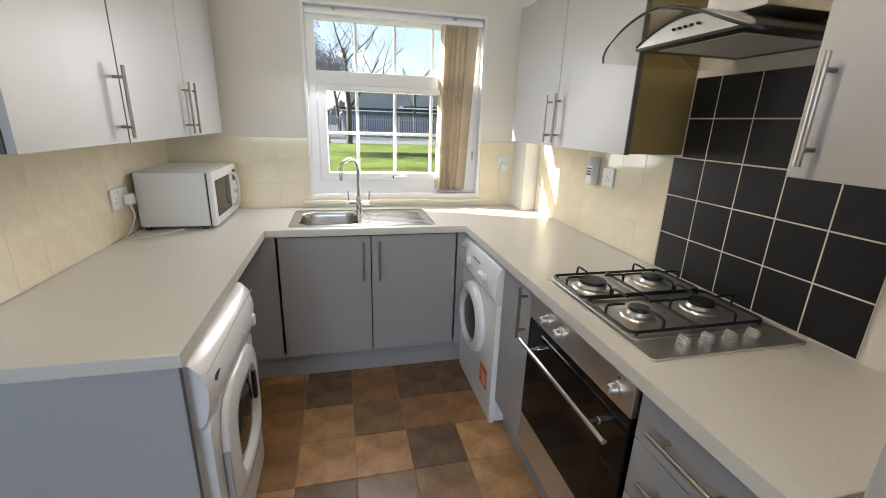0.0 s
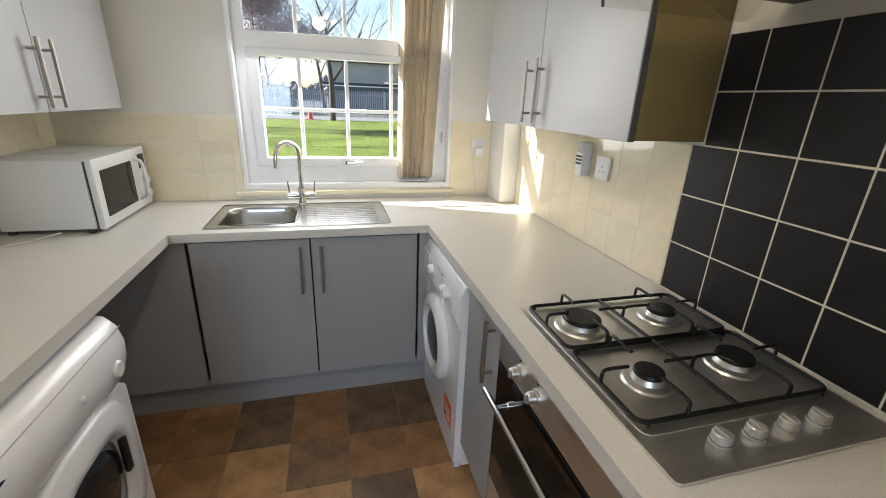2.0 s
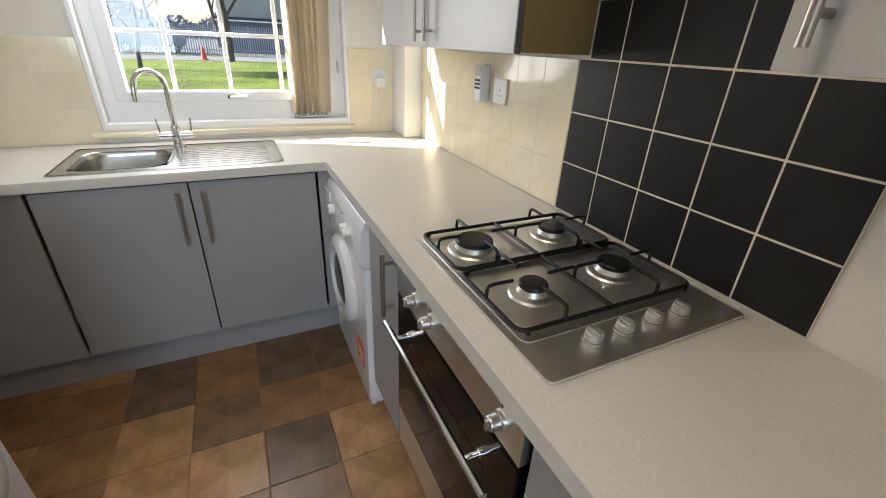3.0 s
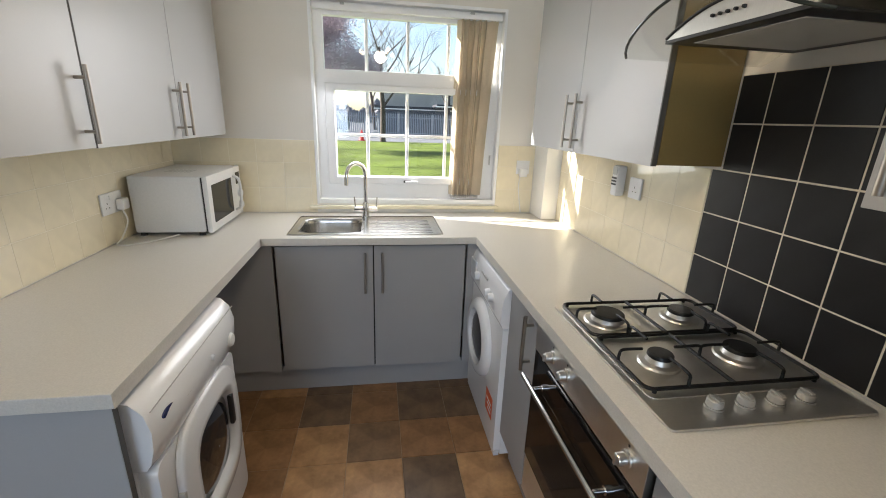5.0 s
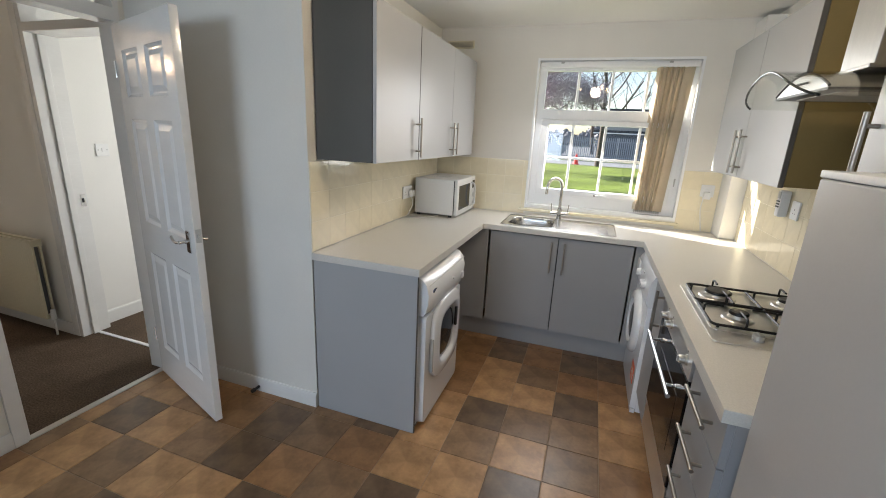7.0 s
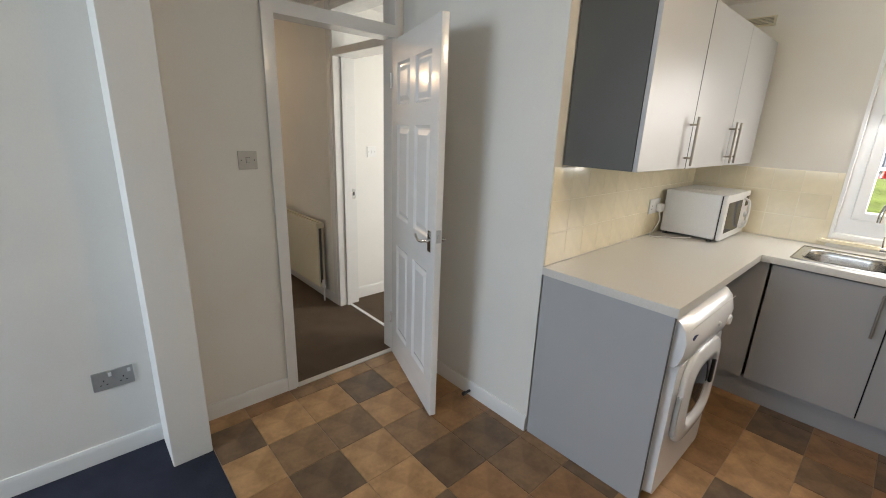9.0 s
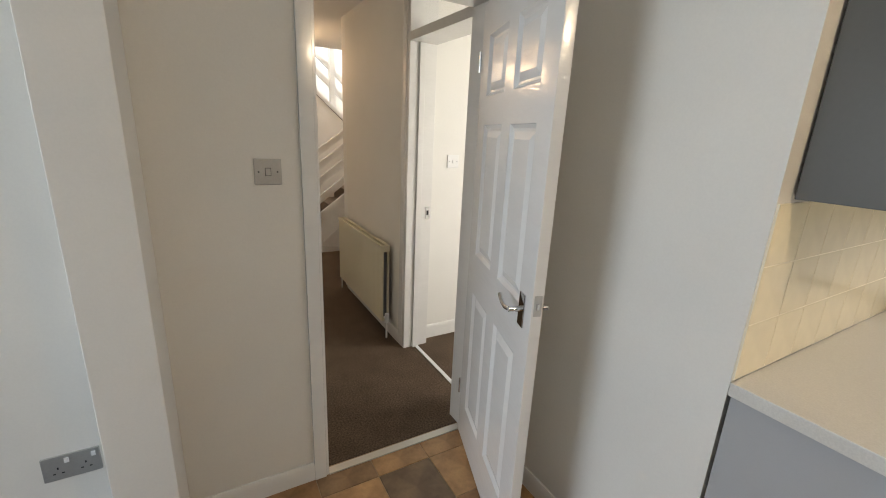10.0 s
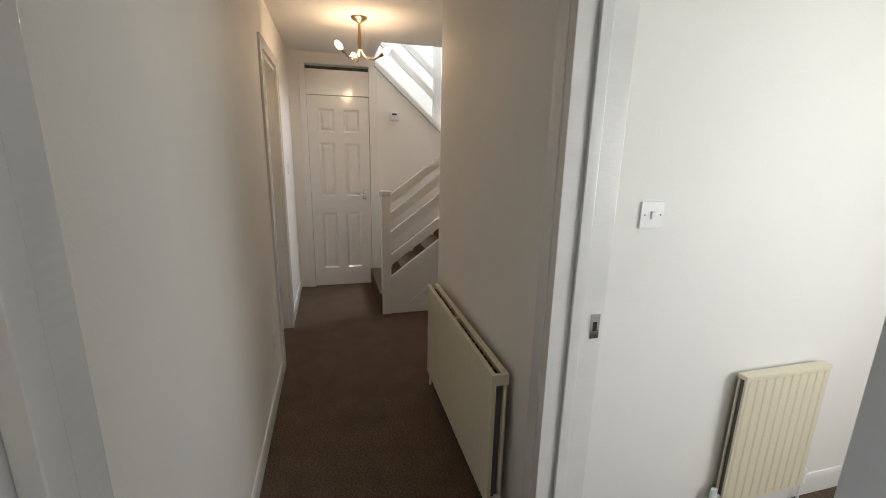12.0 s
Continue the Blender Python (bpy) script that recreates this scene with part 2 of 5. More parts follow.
def lathe(profile, axis="z", centre=(0, 0, 0), n=32):
    """A turned shape from (radius, along) pairs."""
    bm = bmesh.new()
    rings = []
    for r, h in profile:
        ring = []
        for k in range(n):
            c, s = r * math.cos(2 * math.pi * k / n), r * math.sin(2 * math.pi * k / n)
            p = {"z": (c, s, h), "x": (h, c, s), "y": (c, h, s)}[axis]
            ring.append(bm.verts.new(Vector(p) + Vector(centre)))
        rings.append(ring)
    for a, b in zip(rings, rings[1:]):
        for k in range(n):
            bm.faces.new((a[k], a[(k + 1) % n], b[(k + 1) % n], b[k]))
    for ring in (rings[0], rings[-1]):
        if (ring[0].co - ring[n // 2].co).length > 1e-4:
            bm.faces.new(ring)
    bmesh.ops.remove_doubles(bm, verts=bm.verts, dist=1e-5)
    bmesh.ops.recalc_face_normals(bm, faces=bm.faces)
    return bm


def cells(us, vs, keep, w0, w1, axis="z"):
    """A slab over the kept cells of a grid, with real holes and no inner faces."""
    bm = bmesh.new()
    put = {"z": lambda u, v, w: (u, v, w), "y": lambda u, v, w: (u, w, v), "x": lambda u, v, w: (w, u, v)}[axis]
    vert = {}

    def at(i, j, k):
        if (i, j, k) not in vert:
            vert[i, j, k] = bm.verts.new(put(us[i], vs[j], (w0, w1)[k]))
        return vert[i, j, k]

    nu, nv = len(us) - 1, len(vs) - 1
    on = {(i, j) for i in range(nu) for j in range(nv) if keep((us[i] + us[i + 1]) / 2, (vs[j] + vs[j + 1]) / 2)}
    for i, j in on:
        for k in (0, 1):
            bm.faces.new((at(i, j, k), at(i + 1, j, k), at(i + 1, j + 1, k), at(i, j + 1, k)))
        for di, dj, a, b in ((-1, 0, (i, j), (i, j + 1)), (1, 0, (i + 1, j), (i + 1, j + 1)), (0, -1, (i, j), (i + 1, j)), (0, 1, (i, j + 1), (i + 1, j + 1))):
            if (i + di, j + dj) not in on:
                bm.faces.new((at(*a, 0), at(*b, 0), at(*b, 1), at(*a, 1)))
    bmesh.ops.recalc_face_normals(bm, faces=bm.faces)
    return bm


def prism(poly, w0, w1, axis="z"):
    """A solid from a flat outline."""
    bm = bmesh.new()
    put = {"z": lambda u, v, w: (u, v, w), "y": lambda u, v, w: (u, w, v), "x": lambda u, v, w: (w, u, v)}[axis]
    lo, hi = ([bm.verts.new(put(u, v, w)) for u, v in poly] for w in (w0, w1))
    bm.faces.new(lo)
    bm.faces.new(hi)
    for k in range(len(poly)):
        j = (k + 1) % len(poly)
        bm.faces.new((lo[k], lo[j], hi[j], hi[k]))
    bmesh.ops.recalc_face_normals(bm, faces=bm.faces)
    return bm


def rounded(u0, u1, v0, v1, r, n=6):
    """The outline of a rectangle with round corners."""
    out = []
    for cu, cv, a in ((u1 - r, v0 + r, -90), (u1 - r, v1 - r, 0), (u0 + r, v1 - r, 90), (u0 + r, v0 + r, 180)):
        out += [(cu + r * math.cos(radians(a + 90 * k / n)), cv + r * math.sin(radians(a + 90 * k / n))) for k in range(n + 1)]
    return out


def mesh_of(name, bm, material, smooth=35, bevel=0.0):
    me = bpy.data.meshes.new(name)
    bmesh.ops.recalc_face_normals(bm, faces=bm.faces)
    if bevel:
        sharp = [e for e in bm.edges if len(e.link_faces) == 2 and e.calc_face_angle() > radians(30)]
        bmesh.ops.bevel(bm, geom=sharp, offset=bevel, segments=2, affect="EDGES", profile=0.5)
    for e in bm.edges:
        e.smooth = len(e.link_faces) != 2 or e.calc_face_angle() < radians(smooth)
    for f in bm.faces:
        f.smooth = True
    # corner normals weighted by area, so that flat faces stay flat beside rounded edges
    normals, turn = [], math.cos(radians(smooth))
    if len(bm.faces) < 6000:
        bm.normal_update()
        area = {f: f.calc_area() for f in bm.faces}
        for f in bm.faces:
            for c in f.loops:
                n = Vector((0, 0, 0))
                for g in c.vert.link_faces:
                    if g.normal.dot(f.normal) > turn:
                        n += g.normal * area[g]
                normals.append(n.normalized() if n.length > 1e-12 else f.normal.copy())
    bm.to_mesh(me)
    bm.free()
    if normals:
        me.normals_split_custom_set(normals)
    me.materials.append(material)
    return me


def part(name, bm, material, parent, label="", smooth=35, bevel=0.0):
    ob = new(name, mesh_of(name, bm, material, smooth, bevel))
    ob.parent = parent
    return tagged(ob, label)


def thing(name, label, category, at=(0, 0, 0), turn=0.0, group="", kind=""):
    ob = new(name)
    ob.matrix_world = pose(*at, 0, 0, turn)
    return tagged(ob, label, category, group, kind)


def solid(name, bm, material, label, category, kind="", group="", bevel=0.0):
    ob = new(name, mesh_of(name, bm, material, bevel=bevel))
    return tagged(ob, label, category, group, kind)


def structure(name, bm, material, label, category="wall"):
    return solid(name, bm, material, label, category, "structure")



# ---- structure: kitchen, dining end, hall, stairs ----
KX0, KX1, BACK, CZ, HZ = -0.45, 1.828, 3.0, 2.345, 2.385
WX0, WX1, WZ0, WZ1 = 0.358, 1.466, 0.966, 2.102
structure("floor", box(-1.60, 1.9, -0.065, 3.1, -0.1, -0.004), GROUT_V, "stone-patterned brown vinyl floor of the kitchen", "floor")
structure("floor_dining", box(-1.60, 1.9, -3.7, -0.065, -0.1, -0.002), CARPET_B, "dark blue-grey carpet of the dining end", "carpet")
structure("floor_hall", cells((-7.0, -3.75, -1.60), (0.05, 3.15, 3.7), lambda u, v: u < -3.75 or v < 3.15, -0.1, 0.0), CARPET, "plain brown carpet of the hall", "carpet")
structure("floor_living", box(-1.60, -0.5, 1.26, 3.15, -0.1, 0.0), CARPET, "plain brown carpet of the next room", "carpet")
wall_back = structure("wall_back", cells((-0.6, WX0, WX1, 1.98), (-0.15, WZ0, WZ1, 2.6), lambda u, v: not (WX0 < u < WX1 and WZ0 < v < WZ1), BACK, 3.15, "y"), PAINT, "cream painted outside wall with the kitchen window")
structure("wall_left", box(KX0 - 0.1, KX0, 1.21, BACK, 0, 2.6), PAINT, "cream painted kitchen wall behind the wall cupboards")
structure("wall_return", box(-1.56, KX0 - 0.1, 1.21, 1.31, 0, 2.6), PAINT, "off-white painted wall beside the open door")
DY0, DY1 = 0.455, 1.146
structure("wall_door", cells((-3.7, DY0 - 0.03, DY1 + 0.03, 1.31), (0, 2.31, 2.6), lambda u, v: not (DY0 - 0.03 < u < DY1 + 0.03 and v < 2.31), -1.66, -1.56, "x"), PAINT, "off-white painted wall with the hall doorway")
structure("wall_nib", box(-1.56, -1.310, -0.228, -0.068, 0, 2.345, 0.004), PAINT_W, "white painted wall pier at the edge of the vinyl")
structure("wall_right", box(KX1, 1.98, -3.7, BACK, 0, 2.6), PAINT, "cream painted kitchen wall behind the hob")
structure("wall_dining", cells((-1.66, -1.42, 0.12, 1.98), (0, 1.0, 2.1, 2.6), lambda u, v: not (-1.42 < u < 0.12 and 1.0 < v < 2.1), -3.8, -3.7, "y"), PAINT_W, "plain end wall of the dining space")
structure("ceiling", box(-1.66, 1.98, -3.8, 3.05, CZ, CZ + 0.1), CEIL, "white plastered kitchen ceiling", "ceiling")
structure("ceiling_hall", cells((-7.1, -5.36, -3.75, -0.5), (0.05, 1.06, 3.15, 3.7), lambda u, v: not (u < -5.36 and v > 1.06) and not (u > -3.75 and v > 3.15), HZ, HZ + 0.12), CEIL, "white plastered hall ceiling with the stair opening", "ceiling")
# hall
structure("wall_hall_left", cells((-6.1, -4.90, -4.19, -1.66), (0, 2.05, 2.6), lambda u, v: not (-4.90 < u < -4.19 and v < 2.05), 0.06, 0.225, "y"), PAINT, "cream painted hall wall with a side doorway")
structure("wall_hall_right", cells((-3.75, -2.47, -1.66, -1.62), (0, 2.33, 2.6), lambda u, v: not (-2.47 < u < -1.66 and v < 2.33), 1.225, 1.385, "y"), PAINT, "cream painted hall wall behind the radiator")
structure("wall_living_side", box(-2.64, -2.52, 1.38, 3.15, 0, 2.6), PAINT_W, "bright white wall of the next room")
structure("wall_living_end", cells((-2.64, -1.49, -0.61, -0.5), (0, 0.93, 2.07, 2.6), lambda u, v: not (-1.49 < u < -0.61 and 0.93 < v < 2.07), 3.15, 3.25, "y"), PAINT_W, "plain end wall of the next room")
structure("wall_living_kitchen", box(-0.60, -0.552, 1.31, 3.15, 0, 2.6), PAINT_W, "plain wall of the next room")
structure("wall_stair_return", box(-3.85, -3.75, 1.225, 3.7, 0, 2.6), PAINT_W, "plain wall at the side of the stairs")
structure("wall_stair_end", cells((-7.1, -6.6, -5.4, -3.8), (0, 3.35, 4.45, 5.0), lambda u, v: not (-6.6 < u < -5.4 and 3.35 < v < 4.45), 3.7, 3.8, "y"), PAINT_W, "white wall at the head of the lower stairs")
structure("wall_stair_far", box(-7.1, -7.0, 0.0, 3.7, 0, 5.0), PAINT_W, "white wall of the upper stair flight")
structure("wall_stair_upper", cells((-7.0, -5.36, -5.26), (2.38, 5.0), lambda u, v: True, 0.96, 1.06, "y"), PAINT_W, "white wall above the stair opening")
structure("wall_stair_side", box(-5.36, -5.26, 1.06, 3.7, HZ + 0.12, 5.0), PAINT_W, "white wall above the hall ceiling")
structure("ceiling_stair", box(-7.1, -5.26, 0.9, 3.8, 5.0, 5.1), CEIL, "white ceiling over the stairs", "ceiling")


def stair_line(y):
    return 2.22 - 0.89 * (y - 1.135)


HX = -5.955
end_outline = [(0.06, 0), (0.365, 0), (0.365, 2.28), (1.015, 2.28), (1.015, 0), (3.7, 0), (3.7, 1.16), (2.32, 1.16), (1.06, stair_line(1.06)), (1.06, 2.45), (0.06, 2.45)]
structure("wall_hall_end", prism(end_outline, HX - 0.09, HX, "x"), PAINT_W, "white wall at the end of the hall, sloping under the upper stairs")
structure("trim", prism([(1.06, stair_line(1.06) + 0.004), (2.27, stair_line(2.27) + 0.004), (2.27, stair_line(2.27) + 0.066), (1.06, stair_line(1.06) + 0.066)], HX - 0.11, HX + 0.022, "x"), GLOSS, "white gloss capping along the upper stair string", "trim")


def skirting(name, a, b, out, h=0.085, d=0.014):
    """A skirting board from a to b, standing out of the wall towards out."""
    a, b, o = Vector((*a, 0)), Vector((*b, 0)), Vector((*out, 0)).normalized()
    bm = bmesh.new()
    prof = [(0, 0), (d, 0), (d, h - 0.018), (d * 0.45, h), (0, h)]
    lo, hi = ([bm.verts.new(p + o * u + Vector((0, 0, v))) for u, v in prof] for p in (a, b))
    bm.faces.new(lo)
    bm.faces.new(hi)
    for k in range(5):
        j = (k + 1) % 5
        bm.faces.new((lo[k], lo[j], hi[j], hi[k]))
    return structure(name, bm, GLOSS, "white gloss skirting board", "baseboard")


skirting("baseboard", (-1.56, -0.06), (-1.56, DY0 - 0.055), (1, 0))
skirting("baseboard", (-1.56, -3.7), (-1.56, -0.22), (1, 0))
skirting("baseboard", (-1.52, 1.21), (KX0, 1.21), (0, -1))
skirting("baseboard", (-4.13, 0.225), (-1.66, 0.225), (0, 1))
skirting("baseboard", (-5.955, 0.225), (-4.97, 0.225), (0, 1))
skirting("baseboard", (-3.75, 1.225), (-2.53, 1.225), (0, -1))
skirting("baseboard", (-2.52, 1.41), (-2.52, 3.15), (1, 0), 0.10)


# ---- window ----
win = thing("window_1", "white plastic window with georgian bars and a clear upper light", "window", (0.0135, 0, 0.008), kind="structure")
FY0, FY1 = 3.055, 3.102
part("window_frame", cells((WX0 - 0.0135, 0.402, 1.395, WX1 - 0.0135), (WZ0 + 0.008, 1.075, 1.665, 1.742, 2.022, WZ1 - 0.008), lambda u, v: not (0.402 < u < 1.395 and (1.075 < v < 1.665 or 1.742 < v < 2.022)), FY0, FY1, "y"), UPVC, win, bevel=0.006)
part("casement", cells((0.402, 0.455, 1.342, 1.395), (1.075, 1.122, 1.628, 1.665), lambda u, v: not (0.455 < u < 1.342 and 1.122 < v < 1.628), FY0 - 0.018, FY1 - 0.002, "y"), UPVC, win, bevel=0.006)
for x in (0.645, 0.889, 1.133):
    part("glazing_bar", box(x - 0.0095, x + 0.0095, FY0 + 0.026, FY0 + 0.041, 1.122, 1.628, 0.004), UPVC, win)
    part("glazing_bar", box(x - 0.0095, x + 0.0095, FY0 + 0.026, FY0 + 0.041, 1.742, 2.022, 0.004), UPVC, win)
for a, b in ((0.455, 0.6355), (0.6545, 0.8795), (0.8985, 1.1235), (1.1425, 1.342)):
    part("glazing_bar", box(a, b, FY0 + 0.026, FY0 + 0.041, 1.3635, 1.3825, 0.004), UPVC, win)
part("pane", box(0.45, 1.345, FY0 + 0.032, FY0 + 0.038, 1.118, 1.632), GLASS, win)
part("pane", box(0.398, 1.40, FY0 + 0.032, FY0 + 0.038, 1.738, 2.026), GLASS, win)
part("window_sill", box(WX0 - 0.0115, WX1 - 0.0155, 3.002, FY0, WZ0 - 0.008, WZ0 + 0.020, 0.004), UPVC, win, "white painted inner sill")
hd = part("window_handle", box(0.865, 0.915, FY0 - 0.034, FY0 - 0.018, 1.088, 1.104, 0.004), BLACKPL, win, "small white and black window catch")
part("lever", box(0.875, 0.955, FY0 - 0.050, FY0 - 0.036, 1.090, 1.103, 0.005), UPVC, hd)
structure("trim", cells((WX0 - 0.012, WX0 + 0.004, WX1 - 0.004, WX1 + 0.012), (WZ0, WZ1 - 0.004, WZ1 + 0.012), lambda u, v: not (WX0 + 0.004 < u < WX1 - 0.004 and v < WZ1 - 0.004), 2.994, 3.05, "y"), UPVC, "thin white bead round the window reveal", "trim")
structure("trim", box(0.30, 1.50, 2.972, 3.0, 0.935, 0.958, 0.006), TILE_C, "cream tiled ledge under the window", "trim")


# ---- kitchen units ----
def bar_handle(parent, a, b, out, r=0.006, stand=0.032, name="handle"):
    """A bar handle from a to b, standing off towards out on two posts."""
    a, b, o = Vector(a), Vector(b), Vector(out).normalized()
    d = (b - a).normalized()
    bm = bmesh.new()
    add_rod(bm, a + o * stand, b + o * stand, r)
    for p in (a + d * 0.034, b - d * 0.034):
        add_rod(bm, p, p + o * stand, r * 0.8, n=10)
    return part(name, bm, STEEL_S, parent, "brushed steel bar handle")


# left wall cupboards
ucl = thing("wall_cupboard", "pale grey single wall cupboard with a dark end panel", "cupboard", group="wall cupboards")
part("body", box(-0.443, -0.137, 1.290, 1.778, 1.380, 2.070, 0.001), CARC, ucl)
part("end_panel", box(-0.443, -0.136, 1.272, 1.288, 1.374, 2.078, 0.001), GREYEDGE, ucl, "dark grey end panel")
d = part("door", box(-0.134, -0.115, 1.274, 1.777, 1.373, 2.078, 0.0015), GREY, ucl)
# dark strip paints in the shade of the gap between the two doors
part("edge_strip", box(-0.1335, -0.1155, 1.7772, 1.7795, 1.374, 2.077), GREYEDGE, d, "dark strip for board edges and gap shade")
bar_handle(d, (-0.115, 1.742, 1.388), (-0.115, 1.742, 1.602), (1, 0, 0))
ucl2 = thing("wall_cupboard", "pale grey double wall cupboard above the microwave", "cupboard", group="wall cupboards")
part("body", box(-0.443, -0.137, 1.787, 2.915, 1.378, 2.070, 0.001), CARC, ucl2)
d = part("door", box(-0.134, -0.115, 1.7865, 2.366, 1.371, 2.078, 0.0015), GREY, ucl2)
# other side of that gap, its shade put on as a strip too
part("edge_strip", box(-0.1335, -0.1155, 1.7842, 1.7862, 1.372, 2.077), GREYEDGE, d, "dark strip for board edges and gap shade")
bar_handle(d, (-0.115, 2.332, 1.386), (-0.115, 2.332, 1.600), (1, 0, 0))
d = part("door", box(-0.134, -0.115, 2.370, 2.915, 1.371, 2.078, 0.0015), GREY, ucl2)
bar_handle(d, (-0.115, 2.408, 1.386), (-0.115, 2.408, 1.600), (1, 0, 0))
# right wall cupboards
ucr = thing("wall_cupboard", "pale grey double wall cupboard with an olive-brown end panel", "cupboard", (0.028, 0.022, 0.002), group="wall cupboards")
part("body", box(1.562, 1.792, 1.574, 2.645, 1.378, 2.082, 0.001), CARC, ucr)
part("end_panel", box(1.561, 1.792, 1.556, 1.573, 1.374, 2.088, 0.001), OLIVE, ucr, "olive-brown end panel")
d = part("door", box(1.540, 1.559, 1.560, 2.108, 1.370, 2.088, 0.0015), GREY, ucr)
part("edge_strip", box(1.5405, 1.5585, 1.5545, 1.5595, 1.371, 2.087), GREYEDGE, d, "dark strip for board edges and gap shade")
bar_handle(d, (1.540, 2.140 - 0.06, 1.390), (1.540, 2.140 - 0.06, 1.612), (-1, 0, 0))
d = part("door", box(1.540, 1.559, 2.112, 2.645, 1.370, 2.088, 0.0015), GREY, ucr)
bar_handle(d, (1.540, 2.165, 1.388), (1.540, 2.165, 1.610), (-1, 0, 0))
ucr2 = thing("wall_cupboard", "pale grey single wall cupboard beside the cooker hood", "cupboard", (-0.034, -0.10, 0.006), group="wall cupboards")
part("body", box(1.562, 1.856, 0.545, 1.012, 1.378, 2.082, 0.001), CARC, ucr2)
part("end_panel", box(1.561, 1.856, 1.013, 1.027, 1.374, 2.088, 0.001), OLIVE, ucr2, "olive-brown end panel")
d = part("door", box(1.540, 1.559, 0.545, 1.026, 1.370, 2.088, 0.0015), GREY, ucr2)
bar_handle(d, (1.540, 0.985, 1.396), (1.540, 0.985, 1.618), (-1, 0, 0), r=0.007)

# worktop, one continuous U
SX0, SX1, SY0, SY1 = 0.258, 1.058, 2.450, 2.878
top = thing("worktop", "speckled cream laminate worktop running round three walls", "worktop")


def length(us, vs, keep, seams):
    """One length of worktop; its edges are rounded but for the seams."""
    bm = cells(us, vs, keep, 0.871, 0.910)
    sharp = [e for e in bm.edges if e.calc_face_angle() > 0.5 and not any(all(abs(v.co[ax] - s) < 1e-4 for v in e.verts) for ax, s in seams)]
    bmesh.ops.bevel(bm, geom=sharp, offset=0.004, segments=2, affect="EDGES", profile=0.5)
    part("worktop_length", bm, WORKTOP, top)


length((KX0 + 0.002, 0.150), (1.203, 2.402, BACK - 0.002), lambda u, v: True, ((0, 0.150),))
length((0.150, SX0 + 0.02, SX1 - 0.02, 1.222), (2.402, SY0 + 0.02, SY1 - 0.02, BACK - 0.002), lambda u, v: not (SX0 + 0.02 < u < SX1 - 0.02 and SY0 + 0.02 < v < SY1 - 0.02), ((0, 0.150), (0, 1.222)))
length((1.222, KX1 - 0.002), (0.556, 2.402, BACK - 0.002), lambda u, v: True, ((0, 1.222),))
endp = thing("end_panel", "pale grey laminate panel closing the worktop end", "panel")
part("board", box(-0.440, 0.140, 1.209, 1.227, 0.003, 0.871, 0.001), GREY, endp)
# added dark strip, painting in a line of shade at the front edge
part("edge_strip", box(0.1403, 0.1415, 1.210, 1.226, 0.004, 0.870), GREYEDGE, endp, "dark strip for board edges and gap shade")

# sink base unit
sb = thing("sink_unit", "grey two-door base unit under the sink", "base unit", (0.010, 0, 0.002))
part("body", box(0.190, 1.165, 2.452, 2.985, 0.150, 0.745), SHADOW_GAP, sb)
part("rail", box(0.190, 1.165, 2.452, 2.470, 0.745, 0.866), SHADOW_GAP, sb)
d = part("door", box(0.194, 0.676, 2.430, 2.449, 0.154, 0.858, 0.0015), GREY_SHADE, sb)
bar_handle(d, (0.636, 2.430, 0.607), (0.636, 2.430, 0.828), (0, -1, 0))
d = part("door", box(0.682, 1.164, 2.430, 2.449, 0.154, 0.858, 0.0015), GREY_SHADE, sb)
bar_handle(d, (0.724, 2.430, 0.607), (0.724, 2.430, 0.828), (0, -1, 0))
part("corner_panel", box(-0.43, 0.180, 2.432, 2.450, 0.15, 0.868, 0.001), GREY_SHADE, sb, "plain grey corner panel")
part("corner_panel", box(1.176, 1.236, 2.432, 2.450, 0.15, 0.868, 0.001), GREY_SHADE, sb, "plain grey corner panel")
part("plinth", box(-0.43, 1.76, 2.478, 2.494, 0.0, 0.150), GREY_SHADE, sb, "grey plinth board")

# narrow unit, oven housing and drawers along the hob wall
nu = thing("base_unit", "narrow grey base unit beside the oven", "base unit", (0.014, -0.010, 0))
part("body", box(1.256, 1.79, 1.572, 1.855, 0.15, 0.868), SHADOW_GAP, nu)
d = part("door", box(1.232, 1.252, 1.570, 1.857, 0.154, 0.862, 0.0015), GREY_SHADE, nu)
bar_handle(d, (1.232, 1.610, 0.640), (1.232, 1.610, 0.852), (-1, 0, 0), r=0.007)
part("plinth", box(1.285, 1.30, 0.60, 1.857, 0.0, 0.149), GREY_SHADE, nu, "grey plinth board")
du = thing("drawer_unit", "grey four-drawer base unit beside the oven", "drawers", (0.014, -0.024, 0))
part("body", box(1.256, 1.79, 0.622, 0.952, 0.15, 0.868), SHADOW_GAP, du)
part("side_panel", box(1.250, 1.79, 0.602, 0.620, 0.003, 0.869, 0.001), GREY_SHADE, du)
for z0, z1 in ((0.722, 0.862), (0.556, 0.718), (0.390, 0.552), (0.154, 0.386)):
    d = part("drawer", box(1.232, 1.252, 0.606, 0.952, z0, z1, 0.0015), GREY_SHADE, du)
    zh = z1 - 0.072
    bar_handle(d, (1.232, 0.668, zh), (1.232, 0.882, zh), (-1, 0, 0), r=0.0065)

